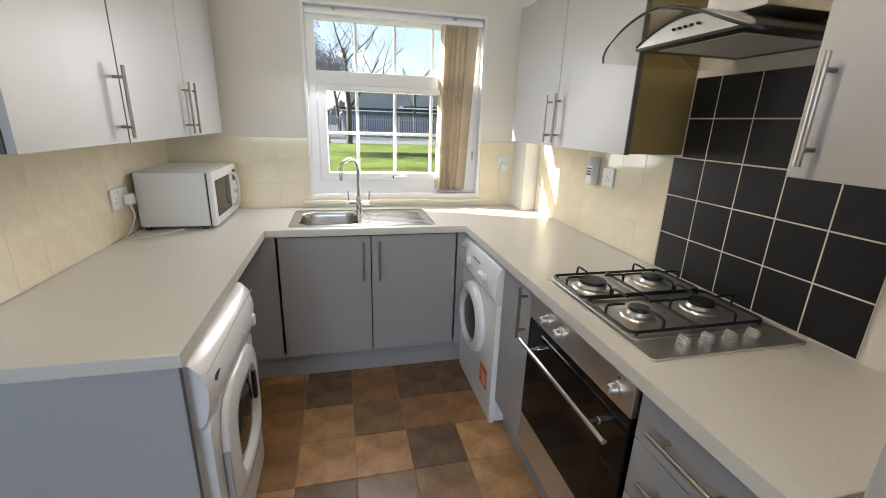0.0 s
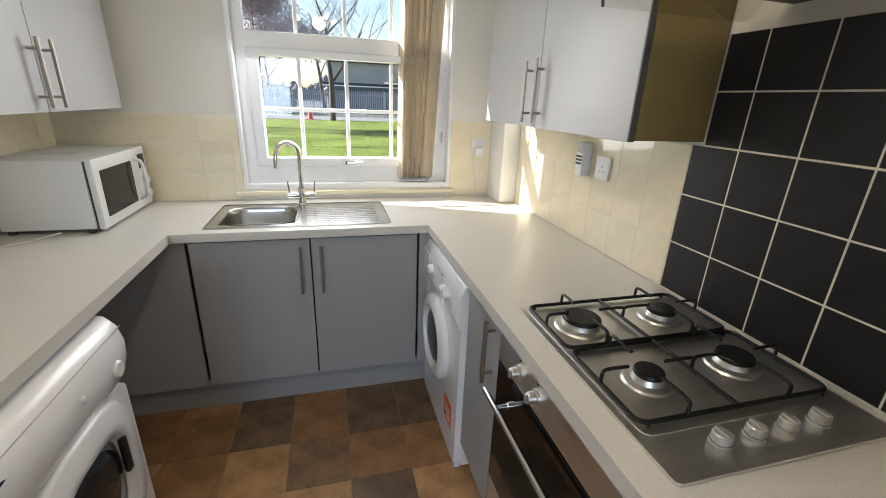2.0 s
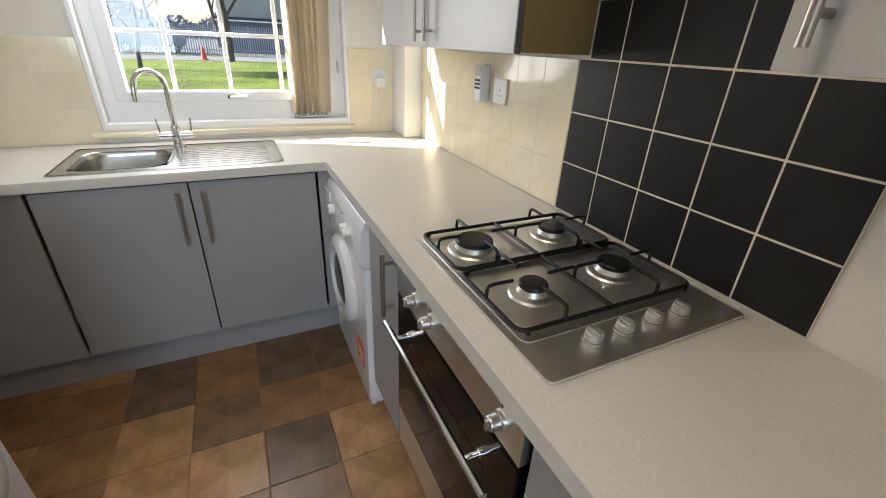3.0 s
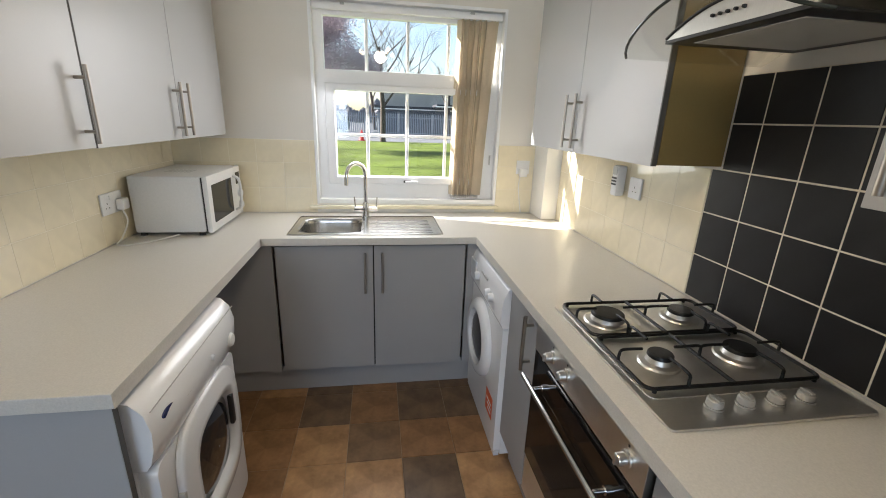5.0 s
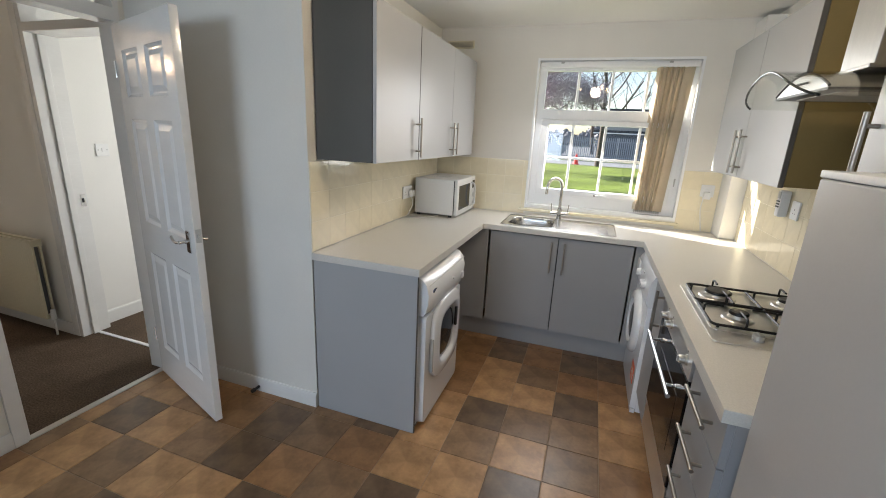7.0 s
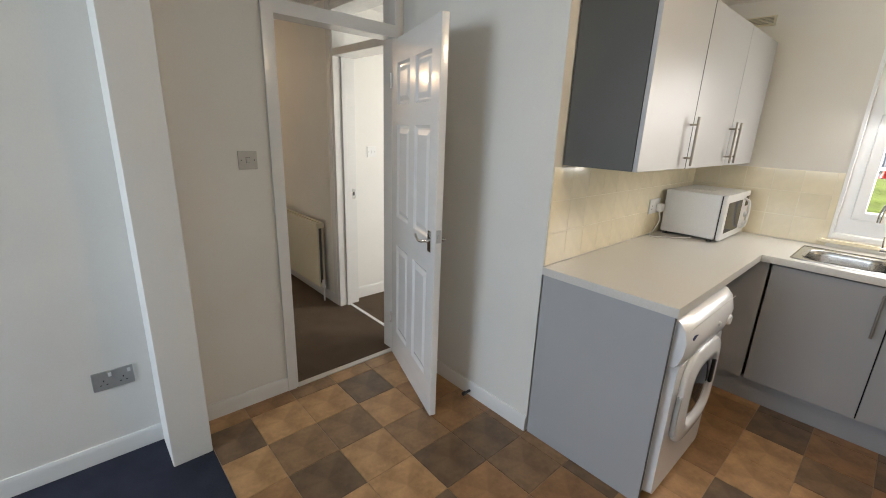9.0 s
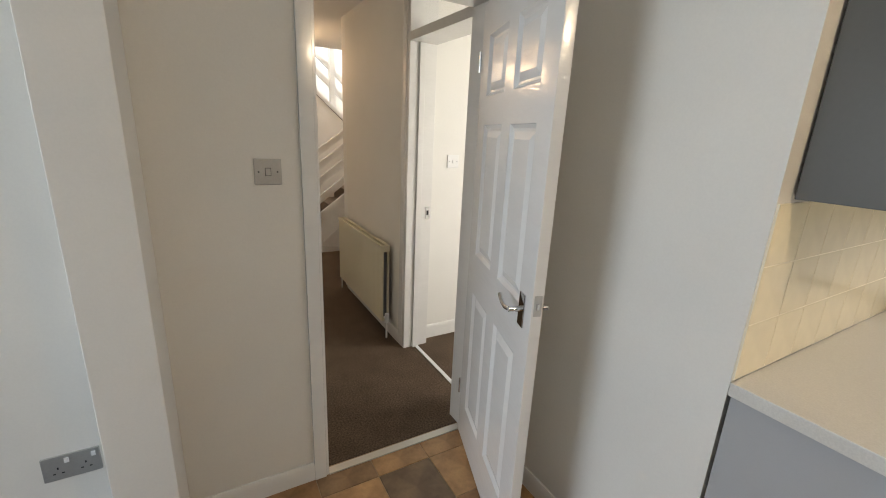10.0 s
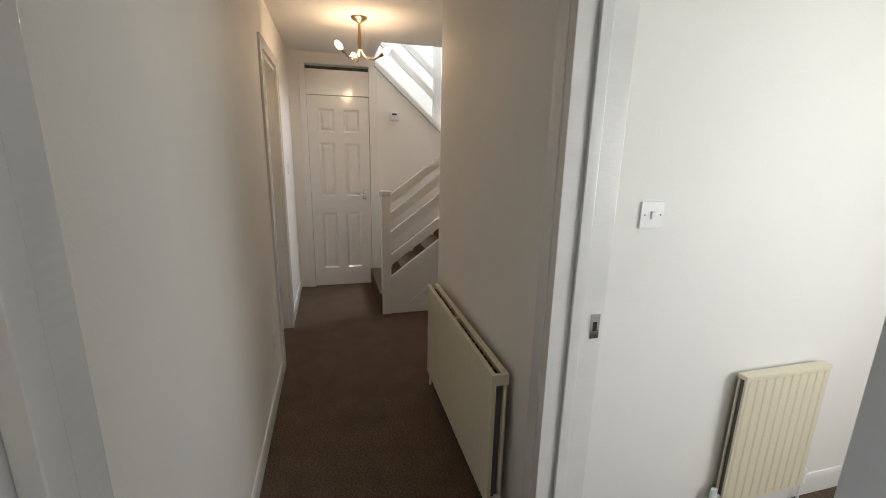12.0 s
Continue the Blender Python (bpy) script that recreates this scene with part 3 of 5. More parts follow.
# oven
ov = thing("oven", "built-in steel oven with a black glass door", "oven", (0.018, -0.012, 0))
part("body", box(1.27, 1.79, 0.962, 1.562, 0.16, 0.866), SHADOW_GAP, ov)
cp = part("control_panel", box(1.222, 1.268, 0.958, 1.564, 0.757, 0.866, 0.003), STEEL, ov, "brushed steel control panel")
for y in (1.425, 1.328, 1.022):
    k = part("knob", lathe([(0.0, -0.026), (0.0125, -0.026), (0.0145, -0.023), (0.015, -0.008), (0.0195, -0.006), (0.0195, 0.0), (0.0, 0.0)], "x", (1.222, y, 0.806), 28), STEEL, cp, "steel knob")
    part("grip", box(1.190, 1.197, y - 0.004, y + 0.004, 0.794, 0.818, 0.002), STEEL, k)
    part("dial_mark", box(1.2208, 1.2218, y - 0.003, y + 0.003, 0.836, 0.842), BLACKPL, cp)
dr = part("oven_door", box(1.224, 1.266, 0.960, 1.562, 0.318, 0.752, 0.004), BLKGLASS, ov, "black glass oven door")
part("inner_window", box(1.2232, 1.2242, 1.06, 1.46, 0.40, 0.64, 0.0), mat("dark_brown_inner_glass", (0.012, 0.008, 0.006), 0.05, spec=0.3), dr)
bm = bmesh.new()
add_rod(bm, (1.178, 0.985, 0.672), (1.178, 1.538, 0.672), 0.0085, n=18)
for y in (1.065, 1.458):
    add_rod(bm, (1.226, y, 0.672), (1.180, y, 0.672), 0.007, n=12)
    add_rod(bm, (1.226, y, 0.672), (1.214, y, 0.672), 0.011, n=12)
part("handle", bm, CHROME, dr, "polished steel bar handle")
part("lower_panel", box(1.228, 1.268, 0.960, 1.562, 0.155, 0.312, 0.002), STEEL, ov, "steel lower panel")

# hob
hob = thing("gas_hob", "stainless steel four-burner gas hob with black pan supports", "hob", (0.003, -0.026, 0))
HX0, HX1, HY0, HY1 = 1.282, 1.785, 0.985, 1.572
part("plate", prism(rounded(HX0, HX1, HY0, HY1, 0.012), 0.9105, 0.9175), STEEL, hob, bevel=0.002)
part("well", prism(rounded(HX0 + 0.018, HX1 - 0.015, HY0 + 0.095, HY1 - 0.014, 0.02), 0.9176, 0.9195), STEEL, hob)
for x, y, r in ((1.400, 1.445, 0.046), (1.648, 1.448, 0.036), (1.412, 1.212, 0.030), (1.650, 1.222, 0.038)):
    bu = part("burner", lathe([(0.0, 0.9195), (r + 0.022, 0.9195), (r + 0.018, 0.924), (r + 0.004, 0.927), (r, 0.936), (r * 0.97, 0.938), (0.0, 0.938)], "z", (x, y, 0), 36), STEEL, hob, "ringed steel burner")
    part("cap", lathe([(0.0, 0.9385), (r * 1.0, 0.9385), (r * 1.06, 0.941), (r * 1.04, 0.947), (r * 0.96, 0.950), (r * 0.5, 0.9505), (0.0, 0.950)], "z", (x, y, 0), 36), IRON, bu, "black burner cap")
for y0, y1 in ((1.345, 1.555), (1.100, 1.335)):
    bm = bmesh.new()
    x0, x1, z = 1.302, 1.765, 0.929
    ring = [(u, v, z) for u, v in rounded(x0, x1, y0, y1, 0.022, 4)]
    add_tube(bm, ring + [ring[0]], 0.0050, 8)
    ym = (y0 + y1) / 2
    zt = 0.960
    for x, s in ((1.405, 1), (1.65, -1)):
        for (px, py), (qx, qy) in (((x, y0), (x, ym - 0.045)), ((x, y1), (x, ym + 0.045))):
            add_tube(bm, bend([(px, py, z), (px, py, z + 0.018), (px, py + (0.008 if qy > py else -0.008), zt), (qx, qy, zt)], 4), 0.0040, 8)
    for px, qx in ((x0, 1.362), (x1, 1.695), (1.528, 1.452), (1.528, 1.604)):
        e = 0.008 if qx > px else -0.008
        add_tube(bm, bend([(px, ym, z), (px, ym, z + 0.018), (px + e, ym, zt), (qx, ym, zt)], 4), 0.0040, 8)
    add_tube(bm, [(1.528, y0, z), (1.528, y1, z)], 0.0052, 8)
    for px, py in ((x0 + 0.02, y0), (x1 - 0.02, y0), (x0 + 0.02, y1), (x1 - 0.02, y1)):
        add_rod(bm, (px, py, 0.917), (px, py, z), 0.005, n=8)
    part("pan_support", bm, IRON, hob, "black wire pan support")
for x in (1.424, 1.501, 1.578, 1.655):
    k = part("knob", lathe([(0.0, 0.939), (0.0140, 0.939), (0.0165, 0.937), (0.0172, 0.924), (0.0150, 0.9235), (0.0150, 0.9215), (0.019, 0.9215), (0.019, 0.918), (0.0, 0.918)], "z", (x, 1.042, 0), 28), SWITCH, hob, "silver-grey control knob")
    part("dial_mark", box(x - 0.001, x + 0.001, 1.030, 1.041, 0.9391, 0.9396), BLACKPL, k)
    part("grip", box(x - 0.0045, x + 0.0045, 1.027, 1.057, 0.938, 0.9425, 0.0015), SWITCH, k)

# cooker hood
hood = thing("cooker_hood", "steel chimney hood with a curved glass canopy", "cooker hood")
bm = bmesh.new()
GY0, GY1, NU, NV = 0.962, 1.520, 24, 10
def glass_at(s, v, dz):
    y = GY0 + (GY1 - GY0) * s
    front = 1.345 + 0.05 * abs(2 * s - 1) ** 5
    return (front + (1.822 - front) * v, y, 1.668 + 0.092 * math.sin(math.pi * s) ** 1.15 + dz)
grid = [[[bm.verts.new(glass_at(i / NU, j / NV, dz)) for j in range(NV + 1)] for i in range(NU + 1)] for dz in (0, 0.005)]
for g in grid:
    for i in range(NU):
        for j in range(NV):
            bm.faces.new((g[i][j], g[i + 1][j], g[i + 1][j + 1], g[i][j + 1]))
rim = [(i, 0) for i in range(NU + 1)] + [(NU, j) for j in range(1, NV + 1)] + [(i, NV) for i in range(NU - 1, -1, -1)] + [(0, j) for j in range(NV - 1, 0, -1)]
for a, b in zip(rim, rim[1:] + rim[:1]):
    bm.faces.new((grid[0][a[0]][a[1]], grid[0][b[0]][b[1]], grid[1][b[0]][b[1]], grid[1][a[0]][a[1]]))
canopy = part("glass_canopy", bm, HOODGLASS, hood, "curved clear glass canopy", smooth=60)
edge = [Vector(glass_at(i / NU, 0, 0.0025)) for i in range(NU + 1)]
part("glass_edge", tube(edge, 0.0036, 8), mat("dark_glass_edge", (0.03, 0.035, 0.03), 0.15), canopy, "dark polished glass edge")
arc = [(1.050 + 0.380 * k / 20, 1.704 + 0.052 * math.sin(math.pi * k / 20) ** 0.9) for k in range(21)]
hb = part("body", prism([(1.430, 1.702)] + [(1.050, 1.702)] + arc[1:-1], 1.446, 1.822, "x"), STEEL, hood, "brushed steel hood body")
part("seal", tube([(1.4455, u, v + 0.002) for u, v in arc], 0.004, 8), BLACKPL, hb, "black rubber seal under the glass")
part("filter", box(1.49, 1.78, 1.10, 1.385, 1.692, 1.7005, 0.002), GREYPL, hb, "grey grease filter")
part("front_lip", prism([(1.050, 1.694), (1.050, 1.7015), (1.430, 1.7015), (1.430, 1.694)], 1.444, 1.822, "x"), BLACKPL, hb, "black underside panel")
for k in range(5):
    y = 1.196 + 0.021 * k
    part("button", lathe([(0.0, -0.007), (0.003, -0.007), (0.0038, -0.005), (0.0038, 0.0), (0.0, 0.0)], "x", (1.446, y, 1.729), 14), BLACKPL, hb)
part("flange", box(1.545, 1.822, 1.105, 1.330, 1.760, 1.772, 0.003), STEEL, hood)
part("chimney", box(1.562, 1.826, 1.122, 1.308, 1.766, CZ - 0.002, 0.004), STEEL, hood, "brushed steel flue cover")

# sink and tap
sink = thing("sink", "stainless steel inset sink with a ribbed drainer", "sink")
BX0, BX1, BY0, BY1 = 0.298, 0.637, 2.497, 2.810
bm = bmesh.new()
outer = [bm.verts.new((u, v, 0.9125)) for u, v in rounded(SX0, SX1, SY0, SY1, 0.03)]
lip = [bm.verts.new((u, v, 0.916)) for u, v in rounded(SX0 + 0.006, SX1 - 0.006, SY0 + 0.006, SY1 - 0.006, 0.026)]
base = [bm.verts.new((u, v, 0.9105)) for u, v in rounded(SX0, SX1, SY0, SY1, 0.03)]
for a, b in ((base, outer), (outer, lip)):
    for k in range(len(a)):
        j = (k + 1) % len(a)
        bm.faces.new((a[k], a[j], b[j], b[k]))
part("rim", bm, STEEL_SINK, sink)
deck = cells((SX0 + 0.004, BX0 + 0.012, BX1 - 0.012, SX1 - 0.004), (SY0 + 0.004, BY0 + 0.012, BY1 - 0.012, SY1 - 0.004), lambda u, v: not (BX0 + 0.01 < u < BX1 - 0.01 and BY0 + 0.01 < v < BY1 - 0.01), 0.9110, 0.9135)
part("deck", deck, STEEL_SINK, sink)
bm = bmesh.new()
rings = []
for inset, z, r in ((0.0, 0.9155, 0.085), (0.006, 0.912, 0.083), (0.010, 0.89, 0.082), (0.018, 0.78, 0.08), (0.045, 0.765, 0.06), (0.12, 0.760, 0.03)):
    rings.append([bm.verts.new((u, v, z)) for u, v in rounded(BX0 + inset, BX1 - inset, BY0 + inset, BY1 - inset, r)])
for a, b in zip(rings, rings[1:]):
    for k in range(len(a)):
        j = (k + 1) % len(a)
        bm.faces.new((a[k], a[j], b[j], b[k]))
bm.faces.new(rings[-1])
bowl = part("bowl", bm, STEEL_SINK, sink, "deep rectangular bowl", smooth=60)
part("waste", lathe([(0.0, 0.7635), (0.03, 0.7635), (0.036, 0.7615), (0.036, 0.7605), (0.0, 0.7605)], "z", (0.456, 2.645, 0), 24), CHROME, bowl)
for k in range(9):
    y = 2.492 + 0.034 * k
    part("drainer_rib", box(0.665, 1.005, y, y + 0.012, 0.9132, 0.9154, 0.001), STEEL_SINK, sink)
tap = thing("tap", "chrome mixer tap with a tall swan neck", "tap", (0.644, 2.845, 0.9137))
part("base", lathe([(0.0, 0.0), (0.026, 0.0), (0.026, 0.006), (0.020, 0.012), (0.019, 0.085), (0.014, 0.095), (0.0, 0.095)], "z", n=28), CHROME, tap)
part("spout", tube(bend([(0, 0, 0.09), (0, 0, 0.16), (0, 0, 0.25), (-0.012, -0.014, 0.298), (-0.048, -0.045, 0.322), (-0.085, -0.077, 0.305), (-0.100, -0.090, 0.265), (-0.103, -0.093, 0.205)], 8), 0.0115, 16), CHROME, tap, "swan-neck spout")
bm = bmesh.new()
add_rod(bm, (-0.068, 0, 0.052), (0.068, 0, 0.052), 0.014, n=20)
part("cross_body", bm, CHROME, tap)
for s in (-1, 1):
    part("lever", rod((s * 0.060, 0, 0.052), (s * 0.066, -0.004, 0.125), 0.0045, n=12), CHROME, tap)

# tumble dryer
dry = thing("tumble_dryer", "white tumble dryer under the worktop", "tumble dryer")
part("body", box(-0.42, 0.128, 1.252, 1.846, 0.012, 0.850, 0.006), WHITE, dry)
prof = [(0.10, 0.655), (0.168, 0.655), (0.182, 0.672), (0.196, 0.715), (0.200, 0.765), (0.186, 0.815), (0.155, 0.845), (0.10, 0.855)]
bm = bmesh.new()
NY = 16
rows_ = []
for i in range(NY + 1):
    s = i / NY
    y = 1.250 + 0.598 * s
    k = 1 - 0.16 * abs(2 * s - 1) ** 7
    rows_.append([bm.verts.new((0.10 + (x - 0.10) * k, y, z)) for x, z in prof])
for a, b in zip(rows_, rows_[1:]):
    for k in range(len(prof)):
        j = (k + 1) % len(prof)
        bm.faces.new((a[k], a[j], b[j], b[k]))
bm.faces.new(rows_[0])
bm.faces.new(rows_[-1])
cpd = part("control_panel", bm, WHITE, dry, "bulging white control fascia", smooth=60)
part("knob", lathe([(0.0, 0.014), (0.020, 0.014), (0.024, 0.010), (0.026, 0.0), (0.0, 0.0)], "x", (0.192, 1.752, 0.728), 28), WHITE, cpd, "white timer knob")
part("button", lathe([(0.0, 0.012), (0.008, 0.012), (0.010, 0.0), (0.0, 0.0)], "x", (0.196, 1.585, 0.760), 18), WHITE, cpd)
lg = part("badge", lathe([(0.0, 0.004), (0.011, 0.004), (0.012, 0.0), (0.0, 0.0)], "x", n=24), BLUE, cpd, "dark blue oval badge")
lg.matrix_local = pose(0.190, 1.318, 0.776) @ Matrix.Diagonal((1, 2.5, 0.95, 1))
part("seam", box(0.1835, 0.1860, 1.258, 1.840, 0.8155, 0.8172), GREYPL, cpd)
for k in range(4):
    part("lettering", box(0.1975, 0.1990, 1.405 + 0.017 * k, 1.415 + 0.017 * k, 0.752, 0.757), GREYPL, cpd)
fr = bmesh.new()
frp = rounded(1.262, 1.836, 0.020, 0.650, 0.03)
lo = [fr.verts.new((0.128, u, v)) for u, v in frp]
hi = [fr.verts.new((0.168, u + (1.549 - u) * 0.02, v + (0.335 - v) * 0.02)) for u, v in frp]
fr.faces.new(hi)
for k in range(len(frp)):
    j = (k + 1) % len(frp)
    fr.faces.new((lo[k], lo[j], hi[j], hi[k]))
part("front_panel", fr, WHITE, dry, smooth=50)
DYC, DZC = 1.560, 0.445
def door_ring(cx, y, z, profile, squarish=0.0, n=44):
    bm = bmesh.new()
    rings = []
    for r, h in profile:
        ring = []
        for k in range(n):
            a = 2 * math.pi * k / n
            c, s = math.cos(a), math.sin(a)
            q = (abs(c) ** (2 + squarish) + abs(s) ** (2 + squarish)) ** (-1 / (2 + squarish))
            ring.append(bm.verts.new((cx + h, y + r * q * c, z + r * q * s)))
        rings.append(ring)
    for a, b in zip(rings, rings[1:]):
        for k in range(n):
            bm.faces.new((a[k], a[(k + 1) % n], b[(k + 1) % n], b[k]))
    return bm
dd = part("door", door_ring(0.169, DYC, DZC, [(0.225, 0.0), (0.224, 0.014), (0.216, 0.022), (0.172, 0.031), (0.152, 0.030), (0.145, 0.020), (0.135, 0.008)], 1.6), WHITE, dry, "rounded white door", smooth=60)
part("door_glass", door_ring(0.169, DYC, DZC, [(0.136, 0.009), (0.105, 0.018), (0.06, 0.023), (0.002, 0.024)]), DRUM, dd, "dark bulging door glass", smooth=60)
part("door_catch", box(0.184, 0.200, DYC + 0.125, DYC + 0.150, DZC - 0.02, DZC + 0.10, 0.006), BLACKPL, dd, "black door catch")
part("hinge_cover", box(0.169, 0.188, DYC - 0.232, DYC - 0.215, DZC - 0.14, DZC + 0.05, 0.004), GREYPL, dd)
part("foot_rail", box(-0.40, 0.125, 1.27, 1.83, 0.0, 0.014), BLACKPL, dry)

# washing machine
wm = thing("washing_machine", "white front-loading washing machine with an orange sticker", "washing machine", (-0.004, -0.014, 0))
part("body", box(1.262, 1.775, 1.872, 2.462, 0.014, 0.846, 0.005), WHITE, wm)
wf = bmesh.new()
frp = rounded(1.872, 2.462, 0.030, 0.660, 0.012)
lo = [wf.verts.new((1.262, u, v)) for u, v in frp]
hi = [wf.verts.new((1.232, u + (2.167 - u) * 0.03, v)) for u, v in frp]
wf.faces.new(hi)
for k in range(len(frp)):
    j = (k + 1) % len(frp)
    wf.faces.new((lo[k], lo[j], hi[j], hi[k]))
part("front_panel", wf, WHITE, wm, smooth=50)
wc = part("control_panel", prism([(1.262, 0.662), (1.228, 0.662), (1.214, 0.690), (1.222, 0.80), (1.240, 0.838), (1.262, 0.846)], 1.872, 2.462, "y"), WHITE, wm, "white control fascia", bevel=0.004)
for y, r in ((2.285, 0.022), (2.075, 0.018), (2.020, 0.018)):
    part("knob", lathe([(0.0, -0.024), (r * 0.8, -0.024), (r, -0.018), (r * 1.1, 0.0), (0.0, 0.0)], "x", (1.218, y, 0.745), 24), WHITE, wc, "white programme knob")
for k in range(5):
    part("button", box(1.213, 1.220, 2.115 + 0.024 * k, 2.130 + 0.024 * k, 0.785, 0.795, 0.002), GREYPL, wc)
part("drawer_front", box(1.211, 1.222, 2.335, 2.445, 0.715, 0.800, 0.006), WHITE, wc, "white detergent drawer front")
wd = part("door", door_ring(1.233, 2.215, 0.445, [(0.198, 0.0), (0.197, -0.018), (0.186, -0.032), (0.160, -0.040), (0.142, -0.036), (0.136, -0.012)]), WHITE, wm, "white porthole door ring", smooth=60)
part("door_glass", door_ring(1.233, 2.215, 0.445, [(0.137, -0.013), (0.10, -0.030), (0.05, -0.036), (0.002, -0.038)]), DRUM, wd, "dark bulging door glass", smooth=60)
part("door_handle", box(1.196, 1.212, 2.048, 2.072, 0.40, 0.49, 0.006), GREYPL, wd)
part("sticker", box(1.2300, 1.2316, 1.942, 2.050, 0.150, 0.262), ORANGE, wm, "orange energy sticker")
for k in range(3):
    part("sticker_text", box(1.2288, 1.2299, 1.955, 2.01 + 0.012 * k, 0.172 + 0.022 * k, 0.180 + 0.022 * k), WHITEPL, wm)
part("kick_panel", box(1.236, 1.262, 1.88, 2.455, 0.002, 0.028, 0.002), WHITE, wm)

# microwave
mw = thing("microwave", "silver microwave oven with a dark window", "microwave", (0.004, 0.012, 0.0))
part("casing", box(-0.425, -0.112, 2.448, 2.945, 0.926, 1.196, 0.008), SILVER, mw)
# black filler drawn in for the shade between casing and door
part("door_gap_shade", box(-0.113, -0.106, 2.454, 2.938, 0.930, 1.190), BLACKPL, mw, "black strip as the shade in the gap behind the door")
dm = part("door", box(-0.106, -0.082, 2.448, 2.838, 0.924, 1.198, 0.006), SILVER, mw, "silver door")
part("door_window", box(-0.0835, -0.0805, 2.492, 2.775, 0.966, 1.150, 0.003), BLKGLASS, dm, "dark glass door window")
part("handle", tube(bend([(-0.082, 2.808, 0.965), (-0.052, 2.808, 0.985), (-0.046, 2.808, 1.06), (-0.052, 2.808, 1.135), (-0.082, 2.808, 1.155)], 5), 0.0075, 10), SILVER, dm, "arched silver handle")
pm = part("control_panel", box(-0.106, -0.084, 2.841, 2.945, 0.924, 1.198, 0.006), SILVER, mw, "silver control panel")
for z, r in ((1.045, 0.020), (0.98, 0.020)):
    part("knob", lathe([(0.0, 0.020), (r * 0.8, 0.020), (r, 0.016), (r * 1.08, 0.0), (0.0, 0.0)], "x", (-0.084, 2.893, z), 24), SILVER, pm)
part("display", box(-0.0845, -0.0825, 2.860, 2.925, 1.10, 1.165, 0.001), BLKGLASS, pm, "black display")
for k in range(7):
    part("vent_slot", box(-0.33 + 0.018 * k, -0.322 + 0.018 * k, 2.60, 2.70, 1.1950, 1.1968), GREYPL, mw)
for x, y in ((-0.40, 2.47), (-0.14, 2.47), (-0.40, 2.92), (-0.14, 2.92)):
    part("foot", rod((x, y, 0.910), (x, y, 0.928), 0.014, n=14), BLACKPL, mw)

FRIDGE = mat("pale_silver_grey_enamel", (0.50, 0.485, 0.475), 0.24, var=0.02, scale=3, fine=0.01, rvar=0.03)
# tall fridge beside the worktop end
fg = thing("fridge_freezer", "pale silver-grey fridge-freezer beside the worktop end", "fridge", (0.012, -0.020, 0))
part("cabinet", box(1.302, 1.775, -0.020, 0.530, 0.02, 1.474, 0.004), FRIDGE, fg)
part("door", box(1.250, 1.298, -0.022, 0.532, 0.620, 1.474, 0.006, 3), FRIDGE, fg, "silver-grey upper door")
part("door", box(1.250, 1.298, -0.022, 0.532, 0.050, 0.612, 0.006, 3), FRIDGE, fg, "silver-grey freezer door")
part("top_cover", box(1.249, 1.778, -0.023, 0.533, 1.4745, 1.489, 0.003), WHITEPL, fg, "white top cover")
for k in range(5):
    part("lettering", box(1.2490, 1.2505, 0.200 + 0.014 * k, 0.210 + 0.014 * k, 1.372, 1.384), WHITEPL, fg)
part("foot_rail", box(1.32, 1.76, 0.0, 0.51, 0.0, 0.022), BLACKPL, fg)


# ---- doors and frames ----
def six_panel(parent, w, h, t=0.036):
    """The leaf of a six-panel door: hinge edge at the origin, leaf towards +x, faces at y = -t/2 and t/2."""
    m, c, g = 0.105, 0.095, w / 2
    us = (0, m, g - c / 2, g + c / 2, w - m, w)
    vs = (0, 0.20, 0.80, 0.98, 1.52, 1.63, h - 0.13, h)
    vs = tuple(v * h / 1.98 if 0 < v < 1.7 else v for v in vs)
    hole = lambda u, v: (us[1] < u < us[2] or us[3] < u < us[4]) and (vs[1] < v < vs[2] or vs[3] < v < vs[4] or vs[5] < v < vs[6])
    leaf = part("leaf", cells(us, vs, lambda u, v: not hole(u, v), -t / 2, t / 2, "y"), GLOSS, parent, bevel=0.003)
    for u0, u1 in ((us[1], us[2]), (us[3], us[4])):
        for v0, v1 in ((vs[1], vs[2]), (vs[3], vs[4]), (vs[5], vs[6])):
            bm = bmesh.new()
            for s in (-1, 1):
                rings = [[bm.verts.new((u, s * y, v)) for u, v in ((u0 + e, v0 + e), (u1 - e, v0 + e), (u1 - e, v1 - e), (u0 + e, v1 - e))] for e, y in ((0.0, t / 2 - 0.002), (0.012, t / 2 - 0.011), (0.020, t / 2 - 0.012), (0.045, t / 2 - 0.003), (0.046, t / 2 - 0.003))]
                for a, b in zip(rings, rings[1:]):
                    for k in range(4):
                        j = (k + 1) % 4
                        bm.faces.new((a[k], a[j], b[j], b[k]))
                bm.faces.new(rings[-1])
            part("panel", bm, GLOSS, leaf, smooth=20)
    return leaf


